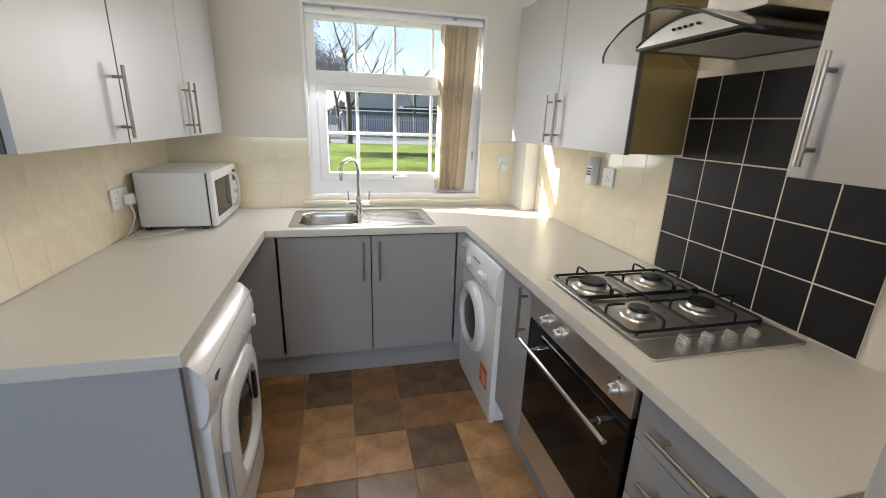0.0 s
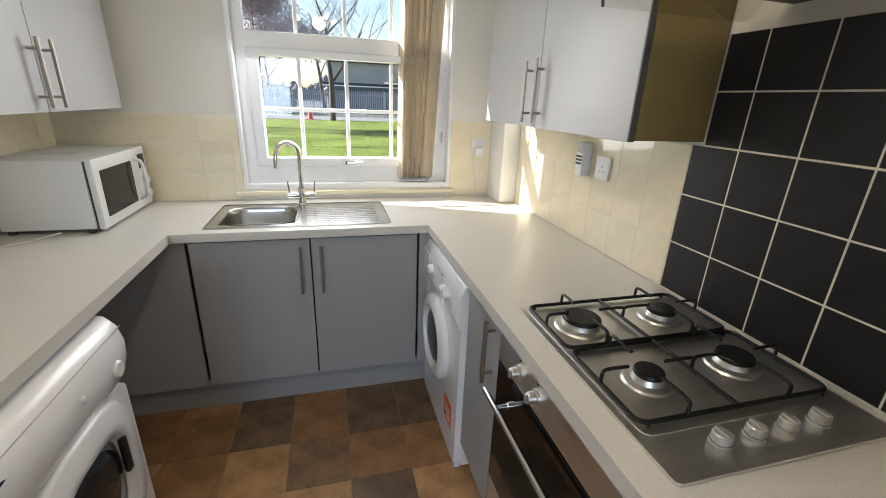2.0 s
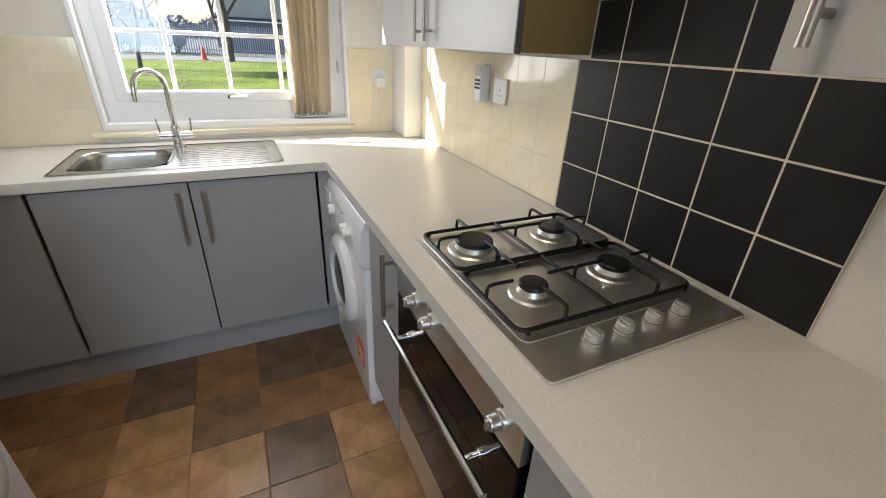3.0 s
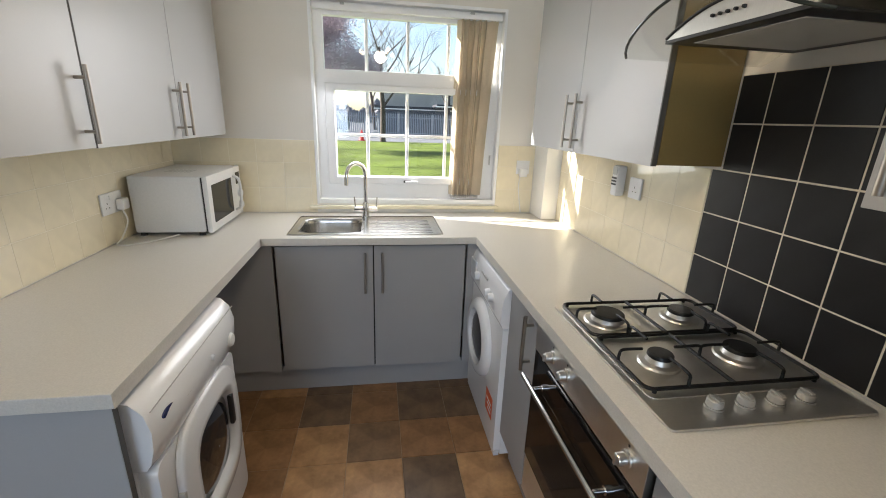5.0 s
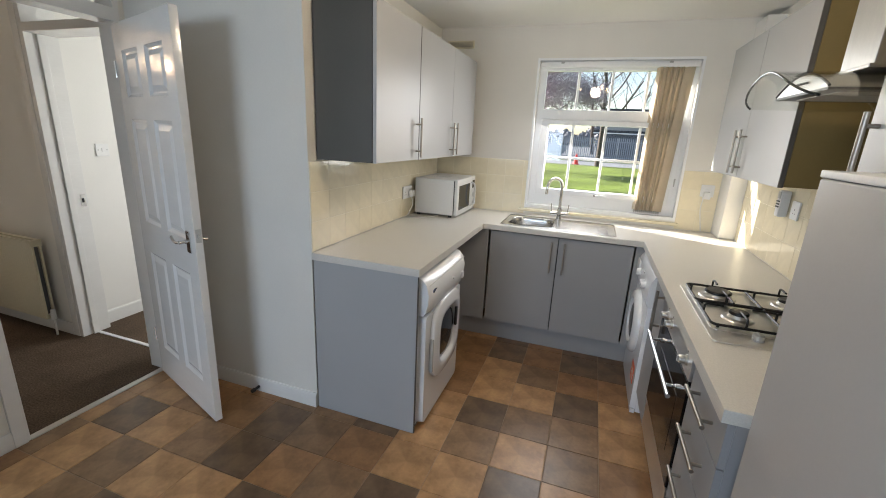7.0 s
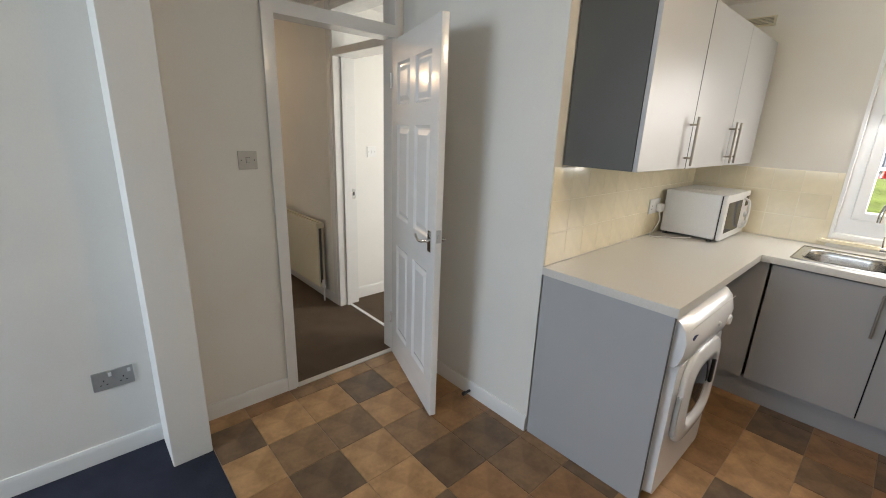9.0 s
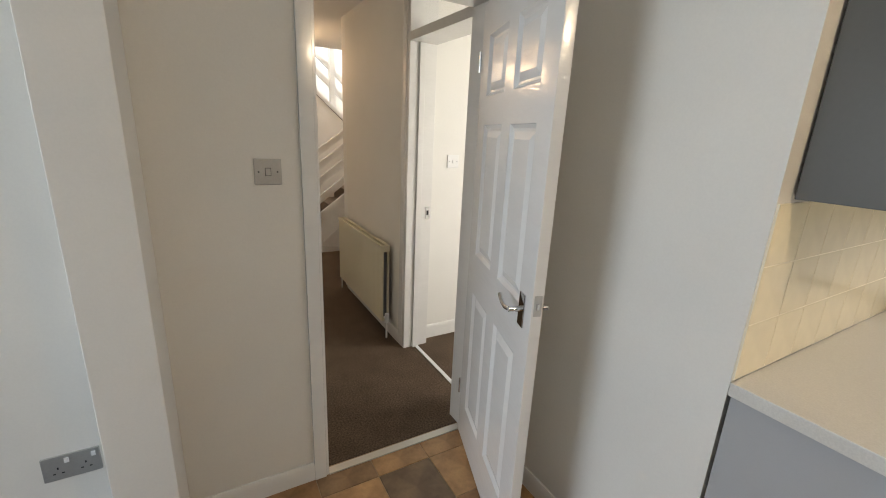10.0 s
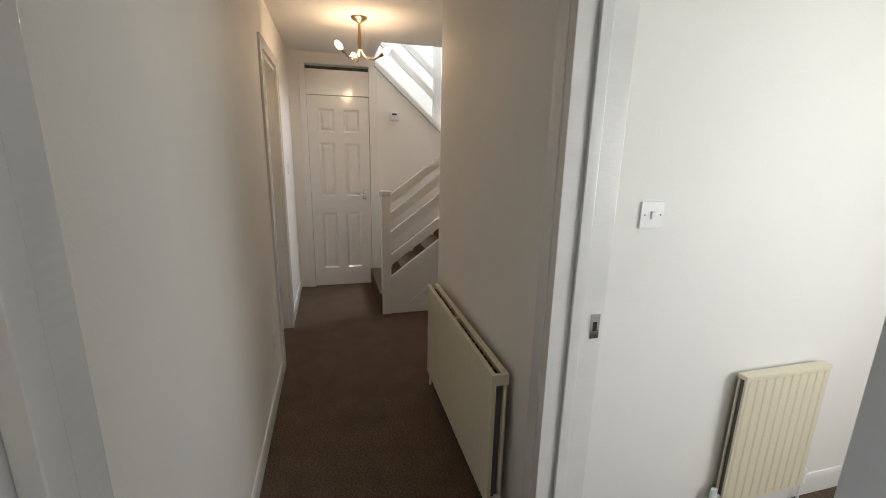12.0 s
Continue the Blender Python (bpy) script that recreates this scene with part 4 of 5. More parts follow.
def lever_set(leaf, x, z, t, way):
    """Lever handles on square plates on both faces; way: the direction in which the levers point."""
    for s in (-1, 1):
        y = s * t / 2
        pl = part("handle_plate", box(x - 0.021, x + 0.021, min(y, y + s * 0.006), max(y, y + s * 0.006), z - 0.042, z + 0.066, 0.002), CHROME, leaf, "polished chrome latch plate")
        bm = bmesh.new()
        add_rod(bm, (x, y, z + 0.015), (x, y + s * 0.045, z + 0.015), 0.009, n=14)
        add_tube(bm, bend([(x, y + s * 0.042, z + 0.015), (x + way * 0.030, y + s * 0.045, z + 0.010), (x + way * 0.060, y + s * 0.045, z + 0.014), (x + way * 0.088, y + s * 0.044, z + 0.030)], 6), 0.0075, 12)
        part("lever", bm, CHROME, leaf, "curved chrome lever")


kd = thing("door_1", "white gloss six-panel door standing ajar", "door", (-1.537, 1.138, 0.008), -18.9, kind="structure")
KW = 0.735
leaf = six_panel(kd, KW, 1.972)
lever_set(leaf, KW - 0.065, 0.955, 0.036, -1)
lp = part("latch_plate", box(KW - 0.002, KW + 0.002, -0.012, 0.012, 0.972, 1.036, 0.0008), GREYPL, leaf, "worn grey latch face plate")
part("latch_bolt", prism([(KW, -0.006), (KW + 0.010, -0.005), (KW + 0.003, 0.006), (KW, 0.006)], 0.994, 1.012), CHROME, lp, "steel latch bolt")
for z in (0.22, 1.72):
    part("hinge", rod((0.0, -0.022, z), (0.0, -0.022, z + 0.08), 0.006, n=10), CHROME, kd)


def frame_set(name, us, zs, w0, w1, axis, label):
    """A door frame with a fanlight: posts, transom and head."""
    (a, b, c, e), (t0, t1, h0, h1) = us, zs
    f = thing(name, label, "door frame", kind="structure")
    part("frame", cells((a, b, c, e), (0, t0, t1, h0, h1), lambda u, v: not (b < u < c and (v < t0 or t1 < v < h0)), w0, w1, axis), GLOSS, f, bevel=0.003)
    mid = (w0 + w1) / 2
    part("fanlight", cells((b, c), (t1, h0), lambda u, v: True, mid - 0.003, mid + 0.003, axis), GLASS, f, "clear glass fanlight pane")
    return f


f1 = frame_set("door_frame_1", (DY0 - 0.030, DY0, DY1, DY1 + 0.030), (2.0, 2.065, 2.285, 2.31), -1.672, -1.548, "x", "white gloss door frame with a fanlight")
part("architrave", cells((DY0 - 0.062, DY0 - 0.012), (0, 2.335), lambda u, v: True, -1.56, -1.541, "x"), GLOSS, f1, bevel=0.003)
part("stop", box(-1.622, -1.600, DY0, DY0 + 0.012, 0, 2.0, 0.002), GLOSS, f1)
part("keep", box(-1.590, -1.565, DY0 - 0.0005, DY0 + 0.002, 0.95, 1.01), CHROME, f1)
structure("threshold_strip", box(-1.585, -1.545, DY0, DY1, -0.004, 0.006, 0.002), mat("white_metal_strip", (0.62, 0.60, 0.57), 0.35, 0.6), "pale metal threshold strip", "trim")
f2 = frame_set("door_frame_2", (-2.472, -2.436, -1.700, -1.66), (1.995, 2.045, 2.30, 2.33), 1.214, 1.396, "y", "white gloss door frame with a fanlight")
part("architrave", box(-2.530, -2.470, 1.210, 1.226, 0, 2.37, 0.004), GLOSS, f2)
part("stop", box(-2.436, -2.422, 1.276, 1.314, 0, 1.995, 0.003), GLOSS, f2)
part("keep", box(-2.4365, -2.433, 1.352, 1.382, 0.93, 1.01), CHROME, f2)
part("keep_hole", box(-2.4338, -2.4320, 1.359, 1.373, 0.955, 0.985), BLACKPL, f2)
structure("threshold_strip", box(-2.436, -1.70, 1.297, 1.322, 0.0, 0.006, 0.002), UPVC, "white carpet joining strip", "trim")
# side doorway of the hall, its door shut
f3 = thing("door_frame_3", "white gloss frame of the side doorway", "door frame", kind="structure")
part("frame", cells((-4.96, -4.865, -4.225, -4.13), (0, 2.045, 2.11), lambda u, v: not (-4.865 < u < -4.225 and v < 2.045), 0.2215, 0.241, "y"), GLOSS, f3, bevel=0.003)
part("lining", cells((-4.90, -4.87, -4.22, -4.19), (0, 2.02, 2.05), lambda u, v: not (-4.87 < u < -4.22 and v < 2.02), 0.06, 0.2215, "y"), GLOSS, f3)
d3 = thing("door_3", "plain white flush door, shut", "door", kind="structure")
part("leaf", box(-4.868, -4.222, 0.085, 0.120, 0.006, 2.006, 0.002), GLOSS, d3)
part("latch_plate", box(-4.262, -4.232, 0.120, 0.123, 1.03, 1.10), CHROME, d3)
# door at the end of the hall
f4 = thing("door_frame_4", "white gloss frame with a panel over the door", "door frame", kind="structure")
part("frame", cells((0.325, 0.386, 0.998, 1.082), (0, 1.992, 2.012, 2.275), lambda u, v: not (0.386 < u < 0.998 and (v < 1.992 or v > 2.012)), -6.045, -5.937, "x"), GLOSS, f4, bevel=0.003)
part("over_panel", box(-5.98, -5.96, 0.386, 0.998, 2.012, 2.232, 0.002), GLOSS, f4, "plain white panel over the door")
# black block painting in the darkness of the open slot above the panel
part("slot_shade", box(-6.065, -6.035, 0.386, 0.998, 2.10, 2.272), BLACKPL, f4)
d4 = thing("door_4", "white gloss six-panel door, shut", "door", (-5.963, 0.388, 0.008), 90, kind="structure")
leaf4 = six_panel(d4, 0.606, 1.978)
lever_set(leaf4, 0.606 - 0.058, 0.985, 0.036, -1)

# ---- plates, sockets and switches ----
def plate(name, label, category, at, facing, w, h, material, pieces):
    """A wall plate; facing: degrees by which its face (+x) is turned. pieces: (name, y, z, w, h, depth, material)."""
    p = thing(name, label, category, at, facing)
    part("plate", box(0.0, 0.008, -w / 2, w / 2, -h / 2, h / 2, 0.0025), material, p)
    for n_, y, z, pw, ph, pd, pm_ in pieces:
        part(n_, box(0.0075, 0.008 + pd, y - pw / 2, y + pw / 2, z - ph / 2, z + ph / 2, min(0.0015, pd * 0.4)), pm_, p)
    return p


SCREWS = [("screw", -0.030, 0, 0.005, 0.005, 0.001, BLACKPL), ("screw", 0.030, 0, 0.005, 0.005, 0.001, BLACKPL)]
def pins(y, z=0.0):
    return [("pin_hole", y, z + 0.010, 0.004, 0.008, 0.0005, BLACKPL), ("pin_hole", y - 0.011, z - 0.009, 0.007, 0.004, 0.0005, BLACKPL), ("pin_hole", y + 0.011, z - 0.009, 0.007, 0.004, 0.0005, BLACKPL)]


# black plate under the rocker paints in the thin shadow around it
plate("light_switch", "satin steel single light switch on the wall", "light switch", (-1.56, 0.284, 1.330), 0, 0.088, 0.088, SWITCH, SCREWS + [("rocker_shade", 0, 0, 0.019, 0.027, 0.0006, BLACKPL), ("rocker", 0, 0, 0.016, 0.024, 0.005, SWITCH)])
plate("socket", "satin steel double socket above the skirting", "socket", (-1.56, -0.368, 0.392), 0, 0.148, 0.088, SWITCH, pins(-0.035, -0.01) + pins(0.035, -0.01) + [("rocker", -0.010, 0.025, 0.012, 0.018, 0.003, WHITEPL), ("rocker", 0.058, 0.025, 0.012, 0.018, 0.003, WHITEPL)])
plate("light_switch", "white single light switch on a bright wall", "light switch", (-2.52, 1.592, 1.300), 0, 0.087, 0.087, WHITEPL, SCREWS + [("rocker", 0, 0, 0.014, 0.024, 0.005, WHITEPL)])
plate("light_switch", "white light switch near the hall end", "light switch", (-5.40, 0.225, 1.29), 90, 0.087, 0.087, WHITEPL, [("rocker", 0, 0, 0.014, 0.024, 0.005, WHITEPL)])
plate("socket", "white hall socket above the skirting", "socket", (-3.90, 0.225, 0.37), 90, 0.148, 0.087, WHITEPL, pins(-0.035) + pins(0.035))
plate("thermostat", "white room thermostat with a small dark display", "thermostat", (HX, 1.255, 1.815), 0, 0.115, 0.085, WHITEPL, [("cover", 0, 0, 0.105, 0.075, 0.022, WHITEPL), ("display", 0.0, 0.018, 0.05, 0.018, 0.0235, BLACKPL)])
s1 = plate("socket", "white double socket above the worktop", "socket", (KX0 + 0.007, 2.355, 1.092), 0, 0.150, 0.092, WHITEPL, pins(-0.037, -0.008) + [("rocker", -0.012, 0.026, 0.012, 0.018, 0.003, WHITEPL)])
pg = thing("plug", "white mains plug with its trailing cable", "plug")
part("plug_body", box(KX0 + 0.016, KX0 + 0.050, 2.372, 2.420, 1.056, 1.106, 0.007), WHITEPL, pg)
part("cable", tube(bend([(KX0 + 0.035, 2.386, 1.054), (KX0 + 0.045, 2.386, 1.00), (KX0 + 0.030, 2.350, 0.935), (KX0 + 0.035, 2.300, 0.9145), (KX0 + 0.10, 2.318, 0.9140), (KX0 + 0.17, 2.39, 0.9140), (KX0 + 0.22, 2.46, 0.918)], 8), 0.0035, 8), CORD, pg, "white cable on the worktop")
plate("socket", "white single socket on the tiles", "socket", (KX1 - 0.007, 2.010, 1.235), 180, 0.086, 0.090, WHITEPL, pins(0, -0.006))
tm = thing("plug_in_timer", "white plug-in timer with a small display", "timer")
tb = part("casing", box(KX1 - 0.052, KX1 - 0.008, 2.092, 2.142, 1.186, 1.322, 0.009), WHITEPL, tm)
part("display", box(KX1 - 0.0540, KX1 - 0.0515, 2.099, 2.135, 1.280, 1.316, 0.001), GREYPL, tb, "grey display")
for k in range(3):
    part("button", box(KX1 - 0.0545, KX1 - 0.0515, 2.098, 2.136, 1.234 + 0.014 * k, 1.242 + 0.014 * k, 0.001), BLACKPL, tb)
sp = plate("fused_spur", "white fused outlet with a cable below it", "socket", (1.648, BACK - 0.007, 1.212), -90, 0.086, 0.086, WHITEPL, [("fuse", 0, 0.0, 0.03, 0.02, 0.004, WHITEPL)])
pb = thing("plug", "white plug on the fused outlet", "plug")
part("plug_body", box(1.620, 1.668, BACK - 0.055, BACK - 0.018, 1.155, 1.205, 0.006), WHITEPL, pb)
part("cable", tube(bend([(1.625, BACK - 0.04, 1.156), (1.622, BACK - 0.035, 1.08), (1.640, BACK - 0.03, 0.98), (1.655, BACK - 0.025, 0.912)], 8), 0.0035, 8), CORD, pb, "white cable hanging to the worktop")
# vent, boxed pipe, door stop
vt = thing("wall_vent", "cream plastic air vent high on the wall", "vent")
part("frame", cells((-0.388, -0.378, -0.178, -0.168), (2.192, 2.199, 2.241, 2.248), lambda u, v: not (-0.378 < u < -0.178 and 2.199 < v < 2.241), 2.984, 2.999, "y"), RAD, vt)
part("backing", box(-0.378, -0.178, 2.995, 2.999, 2.199, 2.241), LEAFC, vt)
for k in range(5):
    part("slat", box(-0.378, -0.178, 2.986, 2.994, 2.2015 + 0.008 * k, 2.2055 + 0.008 * k), RAD, vt)
structure("pipe_boxing", box(1.725, KX1 - 0.001, 2.795, 2.999, 0.911, 2.31, 0.006), PAINT_W, "white painted pipe boxing in the corner", "boxing")
ds = thing("door_stop", "small black rubber door stop on the skirting", "door stop")
part("stem", rod((-0.850, 1.197, 0.030), (-0.850, 1.156, 0.030), 0.008, n=12), BLACKPL, ds)
part("rubber", rod((-0.850, 1.158, 0.030), (-0.850, 1.140, 0.030), 0.013, 0.011, n=14), BLACKPL, ds)

# ---- vertical blind, drawn to one side ----
bl = thing("vertical_blind", "beige vertical blind gathered at one side", "blind")
part("headrail", box(WX0 + 0.012, WX1 - 0.012, 3.006, 3.040, 2.052, 2.080, 0.004), UPVC, bl, "white headrail")
for x in (0.52, 1.26):
    part("bracket", box(x, x + 0.022, 3.002, 3.044, 2.076, 2.088), GREYPL, bl)
rng = random.Random(4)
NR, HALF = 12, 0.0445
for k in range(13):
    # the slats hang stacked edge-on, closer together at the foot; the last one stands a little open
    top_x, foot_x = 1.204 + 0.0172 * k, 1.188 + 0.0142 * k
    ang = radians((74 if k < 10 else 40) + rng.uniform(-7, 7))
    dx, dy = HALF * math.cos(ang) * (0.95 if k < 10 else 0.55), HALF * math.sin(ang) * 0.62
    dy = dy if k % 2 and k < 10 else -dy
    sway = rng.uniform(-0.003, 0.003)
    bm = bmesh.new()
    rows2 = []
    for i in range(NR + 1):
        q_ = i / NR
        x = top_x + (foot_x - top_x) * q_ + sway * math.sin(math.pi * q_)
        rows2.append([bm.verts.new((x + q * dx + 0.005 * (1 - q * q), 3.024 + q * dy, 2.050 - 1.025 * q_)) for q in (-1, -0.5, 0, 0.5, 1)])
    for a, b in zip(rows2, rows2[1:]):
        for j in range(4):
            bm.faces.new((a[j], a[j + 1], b[j + 1], b[j]))
    sl = part("slat", bm, BLIND, bl, smooth=70)
    part("weight", box(foot_x - 0.004, foot_x + 0.004, 3.024 - abs(dy) * 0.9, 3.024 + abs(dy) * 0.9, 1.006, 1.024, 0.002), GREYPL, sl)
    part("hanger", box(top_x - 0.003, top_x + 0.003, 3.020, 3.028, 2.050, 2.056), UPVC, sl)
part("chain", tube(bend([(1.188, 3.004, 1.012), (1.23, 3.002, 1.003), (1.28, 3.003, 1.006), (1.335, 3.002, 1.004)], 6), 0.002, 6), UPVC, bl)
part("cord", tube([(1.432, 3.030, 2.05), (1.430, 3.028, 1.6), (1.431, 3.028, 1.28)], 0.0018, 6), UPVC, bl)
part("cord_weight", rod((1.431, 3.028, 1.28), (1.431, 3.028, 1.22), 0.006, 0.004, n=12), GREYPL, bl)


# ---- ceiling lights ----
def ceiling_light(at):
    l_ = thing("ceiling_light", "antique brass three-arm ceiling light with bare lit bulbs", "ceiling light", at, group="ceiling lights")
    part("rose", lathe([(0.0, 0.0), (0.058, 0.0), (0.056, -0.010), (0.040, -0.022), (0.022, -0.028), (0.012, -0.040), (0.0, -0.040)], "z", n=28), BRASS, l_)
    part("stem", lathe([(0.0, -0.035), (0.009, -0.035), (0.011, -0.10), (0.016, -0.18), (0.012, -0.215), (0.0, -0.215)], "z", n=20), BRASS, l_)
    for k in range(3):
        a = radians(70 + 120 * k)
        c, s = math.cos(a), math.sin(a)
        arm = part("arm", tube(bend([(0.008 * c, 0.008 * s, -0.20), (0.045 * c, 0.045 * s, -0.262), (0.10 * c, 0.10 * s, -0.278), (0.150 * c, 0.150 * s, -0.252)], 6), 0.0055, 10), BRASS, l_)
        part("holder", rod((0.145 * c, 0.145 * s, -0.256), (0.172 * c, 0.172 * s, -0.236), 0.011, 0.014, 14), BRASS, arm)
        bb = lathe([(0.0, 0.0), (0.013, 0.0), (0.020, 0.018), (0.021, 0.032), (0.013, 0.056), (0.0, 0.066)], "z", n=18)
        bmesh.ops.transform(bb, matrix=Matrix.Translation((0.172 * c, 0.172 * s, -0.236)) @ Vector((0.8 * c, 0.8 * s, 0.6)).to_track_quat("Z", "Y").to_matrix().to_4x4(), verts=bb.verts)
        part("bulb", bb, BULB, arm, "lit candle bulb")
    return l_


hall_light = ceiling_light((-4.69, 0.83, HZ))
copy_thing(hall_light, pose(0.76, 1.05, CZ))


# ---- radiators ----
def radiator(name, label, at, turn, w, h, ribs, grille):
    """A panel radiator: its back on the wall plane y = 0, its face towards -y."""
    r = thing(name, label, "radiator", at, turn)
    bm = bmesh.new()
    n = ribs
    prof, dep = [], 0.0015 if grille else 0.005
    for k in range(n):
        a, b = w * k / n, w * (k + 1) / n
        q = (b - a)
        prof += [(a, -0.088), (a + q * 0.22, -0.088), (a + q * 0.34, -0.088 - dep), (a + q * 0.66, -0.088 - dep), (a + q * 0.78, -0.088)]
    prof += [(w, -0.088), (w, -0.074), (0, -0.074)]
    part("front_panel", prism(prof, 0.012, h - 0.02, "z"), RAD, r, smooth=20)
    part("back_panel", box(0.0, w, -0.044, -0.030, 0.012, h - 0.02, 0.003), RAD, r)
    fin = mesh_of("fin", box(0, w / 40, -0.073, -0.045, 0.03, h - 0.03), LEAFC)
    for i in range(20):
        f_ = new("fin", fin)
        f_.parent, f_.location = r, (w * (2 * i + 0.5) / 40, 0, 0)
    if grille:
        part("top_grille", cells((0, 0.012, w / 2 - 0.008, w / 2 + 0.008, w - 0.012, w), (-0.094, -0.074, -0.052, -0.026), lambda u, v: not (-0.074 < v < -0.052 and (0.012 < u < w / 2 - 0.008 or w / 2 + 0.008 < u < w - 0.012)), h - 0.02, h), RAD, r, bevel=0.003)
        part("end_cap", box(w - 0.004, w + 0.004, -0.094, -0.026, h - 0.045, h, 0.002), RAD, r)
    else:
        part("top_rail", box(-0.004, w + 0.004, -0.094, -0.026, h - 0.02, h, 0.006), RAD, r)
    part("bottom_rail", box(-0.004, w + 0.004, -0.090, -0.034, 0.0, 0.016, 0.004), RAD, r)
    for x, s in ((0.0, -1), (w, 1)):
        v = part("valve", rod((x, -0.06, 0.03), (x + s * 0.03, -0.06, 0.03), 0.010, n=14), WHITEPL, r, "white radiator valve")
        part("valve_cap", rod((x + s * 0.03, -0.06, 0.0), (x + s * 0.03, -0.06, 0.07), 0.016, 0.014, n=16), WHITEPL, v)
        part("pipe", rod((x + s * 0.03, -0.06, -at[2] + 0.002), (x + s * 0.03, -0.06, 0.0), 0.0075, n=12), GLOSS, r, "white painted pipe")
    for x in (0.12, w - 0.12):
        part("bracket", box(x - 0.015, x + 0.015, -0.032, 0.0, 0.06, h - 0.08), RAD, r)
    return r


radiator("radiator", "long cream double-panel radiator on the hall wall", (-3.735, 1.225, 0.125), 0, 1.07, 0.575, 40, True)
radiator("radiator", "small cream ribbed radiator on the bright wall", (-2.50, 2.505, 0.105), 90, 0.430, 0.580, 10, False).matrix_world = pose(-2.52, 2.078, 0.105, 0, 0, 90) @ Matrix.Diagonal((1, 0.62, 1, 1))

# ---- stairs ----
st = thing("staircase", "white painted stairs with brown carpet and sloping rails", "stairs", kind="structure")
SLOPE, RISE, GO, Y0 = 0.755, 0.179, 0.237, 0.985
for k in range(6):
    part("step", box(-5.95, -5.06, Y0 + GO * k, 2.30, RISE * k, RISE * (k + 1), 0.008), CARPET, st, "brown carpeted step")
part("landing", box(-6.99, -5.06, 2.302, 3.69, 0.0, 1.155), CARPET, st, "brown carpeted half landing")
for k in range(1, 7):
    part("step", box(-6.99, -6.06, 1.075, 2.29 - 0.2 * k, 1.14 + 0.178 * (k - 1), 1.12 + 0.178 * k), CARPET, st, "brown carpeted step")
def sloping(z0, z1, x0, x1, y0, y1, slope, yref):
    f_ = lambda y, z: z + slope * (y - yref)
    return prism([(y0, f_(y0, z0)), (y1, f_(y1, z0)), (y1, f_(y1, z1)), (y0, f_(y0, z1))], x0, x1, "x")
for z0, z1 in ((1.020, 1.104), (0.858, 0.944), (0.672, 0.772), (0.462, 0.560)):
    part("rail_board", sloping(z0, z1, -5.054, -5.026, 1.086, 2.40, SLOPE, 1.092), GLOSS, st, bevel=0.002)
part("string", prism([(1.086, 0.0), (2.40, 0.0), (2.40, 0.350 + SLOPE * 1.31), (1.086, 0.350)], -5.058, -5.030, "x"), GLOSS, st, "white painted stair string", bevel=0.002)
part("string_trim", sloping(0.02, 0.06, -5.030, -5.016, 1.20, 2.40, SLOPE, 1.20), GLOSS, st)
part("string_trim", box(-5.030, -5.014, 1.09, 2.4, 0.0, 0.075, 0.003), GLOSS, st)
nw = part("newel_post", box(-5.085, -5.002, 1.004, 1.086, 0.0, 1.092, 0.004), GLOSS, st, "white square newel post")
part("newel_cap", box(-5.092, -4.995, 0.996, 1.094, 1.092, 1.130, 0.006), GLOSS, nw)
for dz in (0.28, 0.50):
    part("rail_board", sloping(2.22 + dz, 2.22 + dz + 0.085, -6.04, -6.01, 1.066, 2.27, -0.89, 1.135), GLOSS, st, "white upper rail board")
part("upper_post", box(-6.065, -5.985, 1.69, 1.765, 1.70, 3.2, 0.004), GLOSS, st, "white square post")


# ---- outside the window ----
GRASS = mat("sunlit_lawn", (0.086, 0.124, 0.016), 0.85, var=0.30, scale=0.5, fine=0.35, bump=1.0, bscale=24, spec=0.2)
ASPH = mat("grey_asphalt", (0.10, 0.11, 0.13), 0.85, var=0.15, scale=0.8, fine=0.2, bump=0.6, bscale=60)
FENCE = mat("grey_blue_painted_steel", (0.30, 0.33, 0.39), 0.5, var=0.1, scale=3)
BARK = mat("dark_grey_bark", (0.070, 0.055, 0.050), 0.9, var=0.3, scale=8, fine=0.25, bump=1.0, bscale=40, stretch=(1, 1, 0.25))
BLOSSOM = cloth_mat("pale_mauve_blossom", (0.46, 0.37, 0.45), 0.5)
RENDERW = mat("pale_rendered_wall", (0.46, 0.44, 0.41), 0.8, var=0.08, scale=0.7, fine=0.05, bump=0.3, bscale=50)
GREYWALL = mat("blue_grey_cladding", (0.085, 0.10, 0.135), 0.7, var=0.1, scale=0.8)
ROOFM = mat("dark_roof_edge", (0.025, 0.028, 0.040), 0.6, var=0.1, scale=2)
VANB = mat("pale_blue_van_paint", (0.16, 0.20, 0.28), 0.25, coat=0.4)
CONE = mat("red_plastic_cone", (0.62, 0.03, 0.02), 0.5)
GZ = -0.15
structure("ground", box(-300, 300, -300, 600, GZ - 0.5, GZ), GRASS, "sunlit green lawn outside the window", "lawn")
structure("pavement", box(-250, 250, 38.4, 420, GZ - 0.3, GZ + 0.010), ASPH, "grey asphalt yard behind the fence", "yard")
structure("road", box(-60, 60, 31.0, 37.5, GZ - 0.3, GZ + 0.012), ASPH, "grey asphalt drive beyond the lawn", "road")
bm = bmesh.new()
rg = random.Random(7)
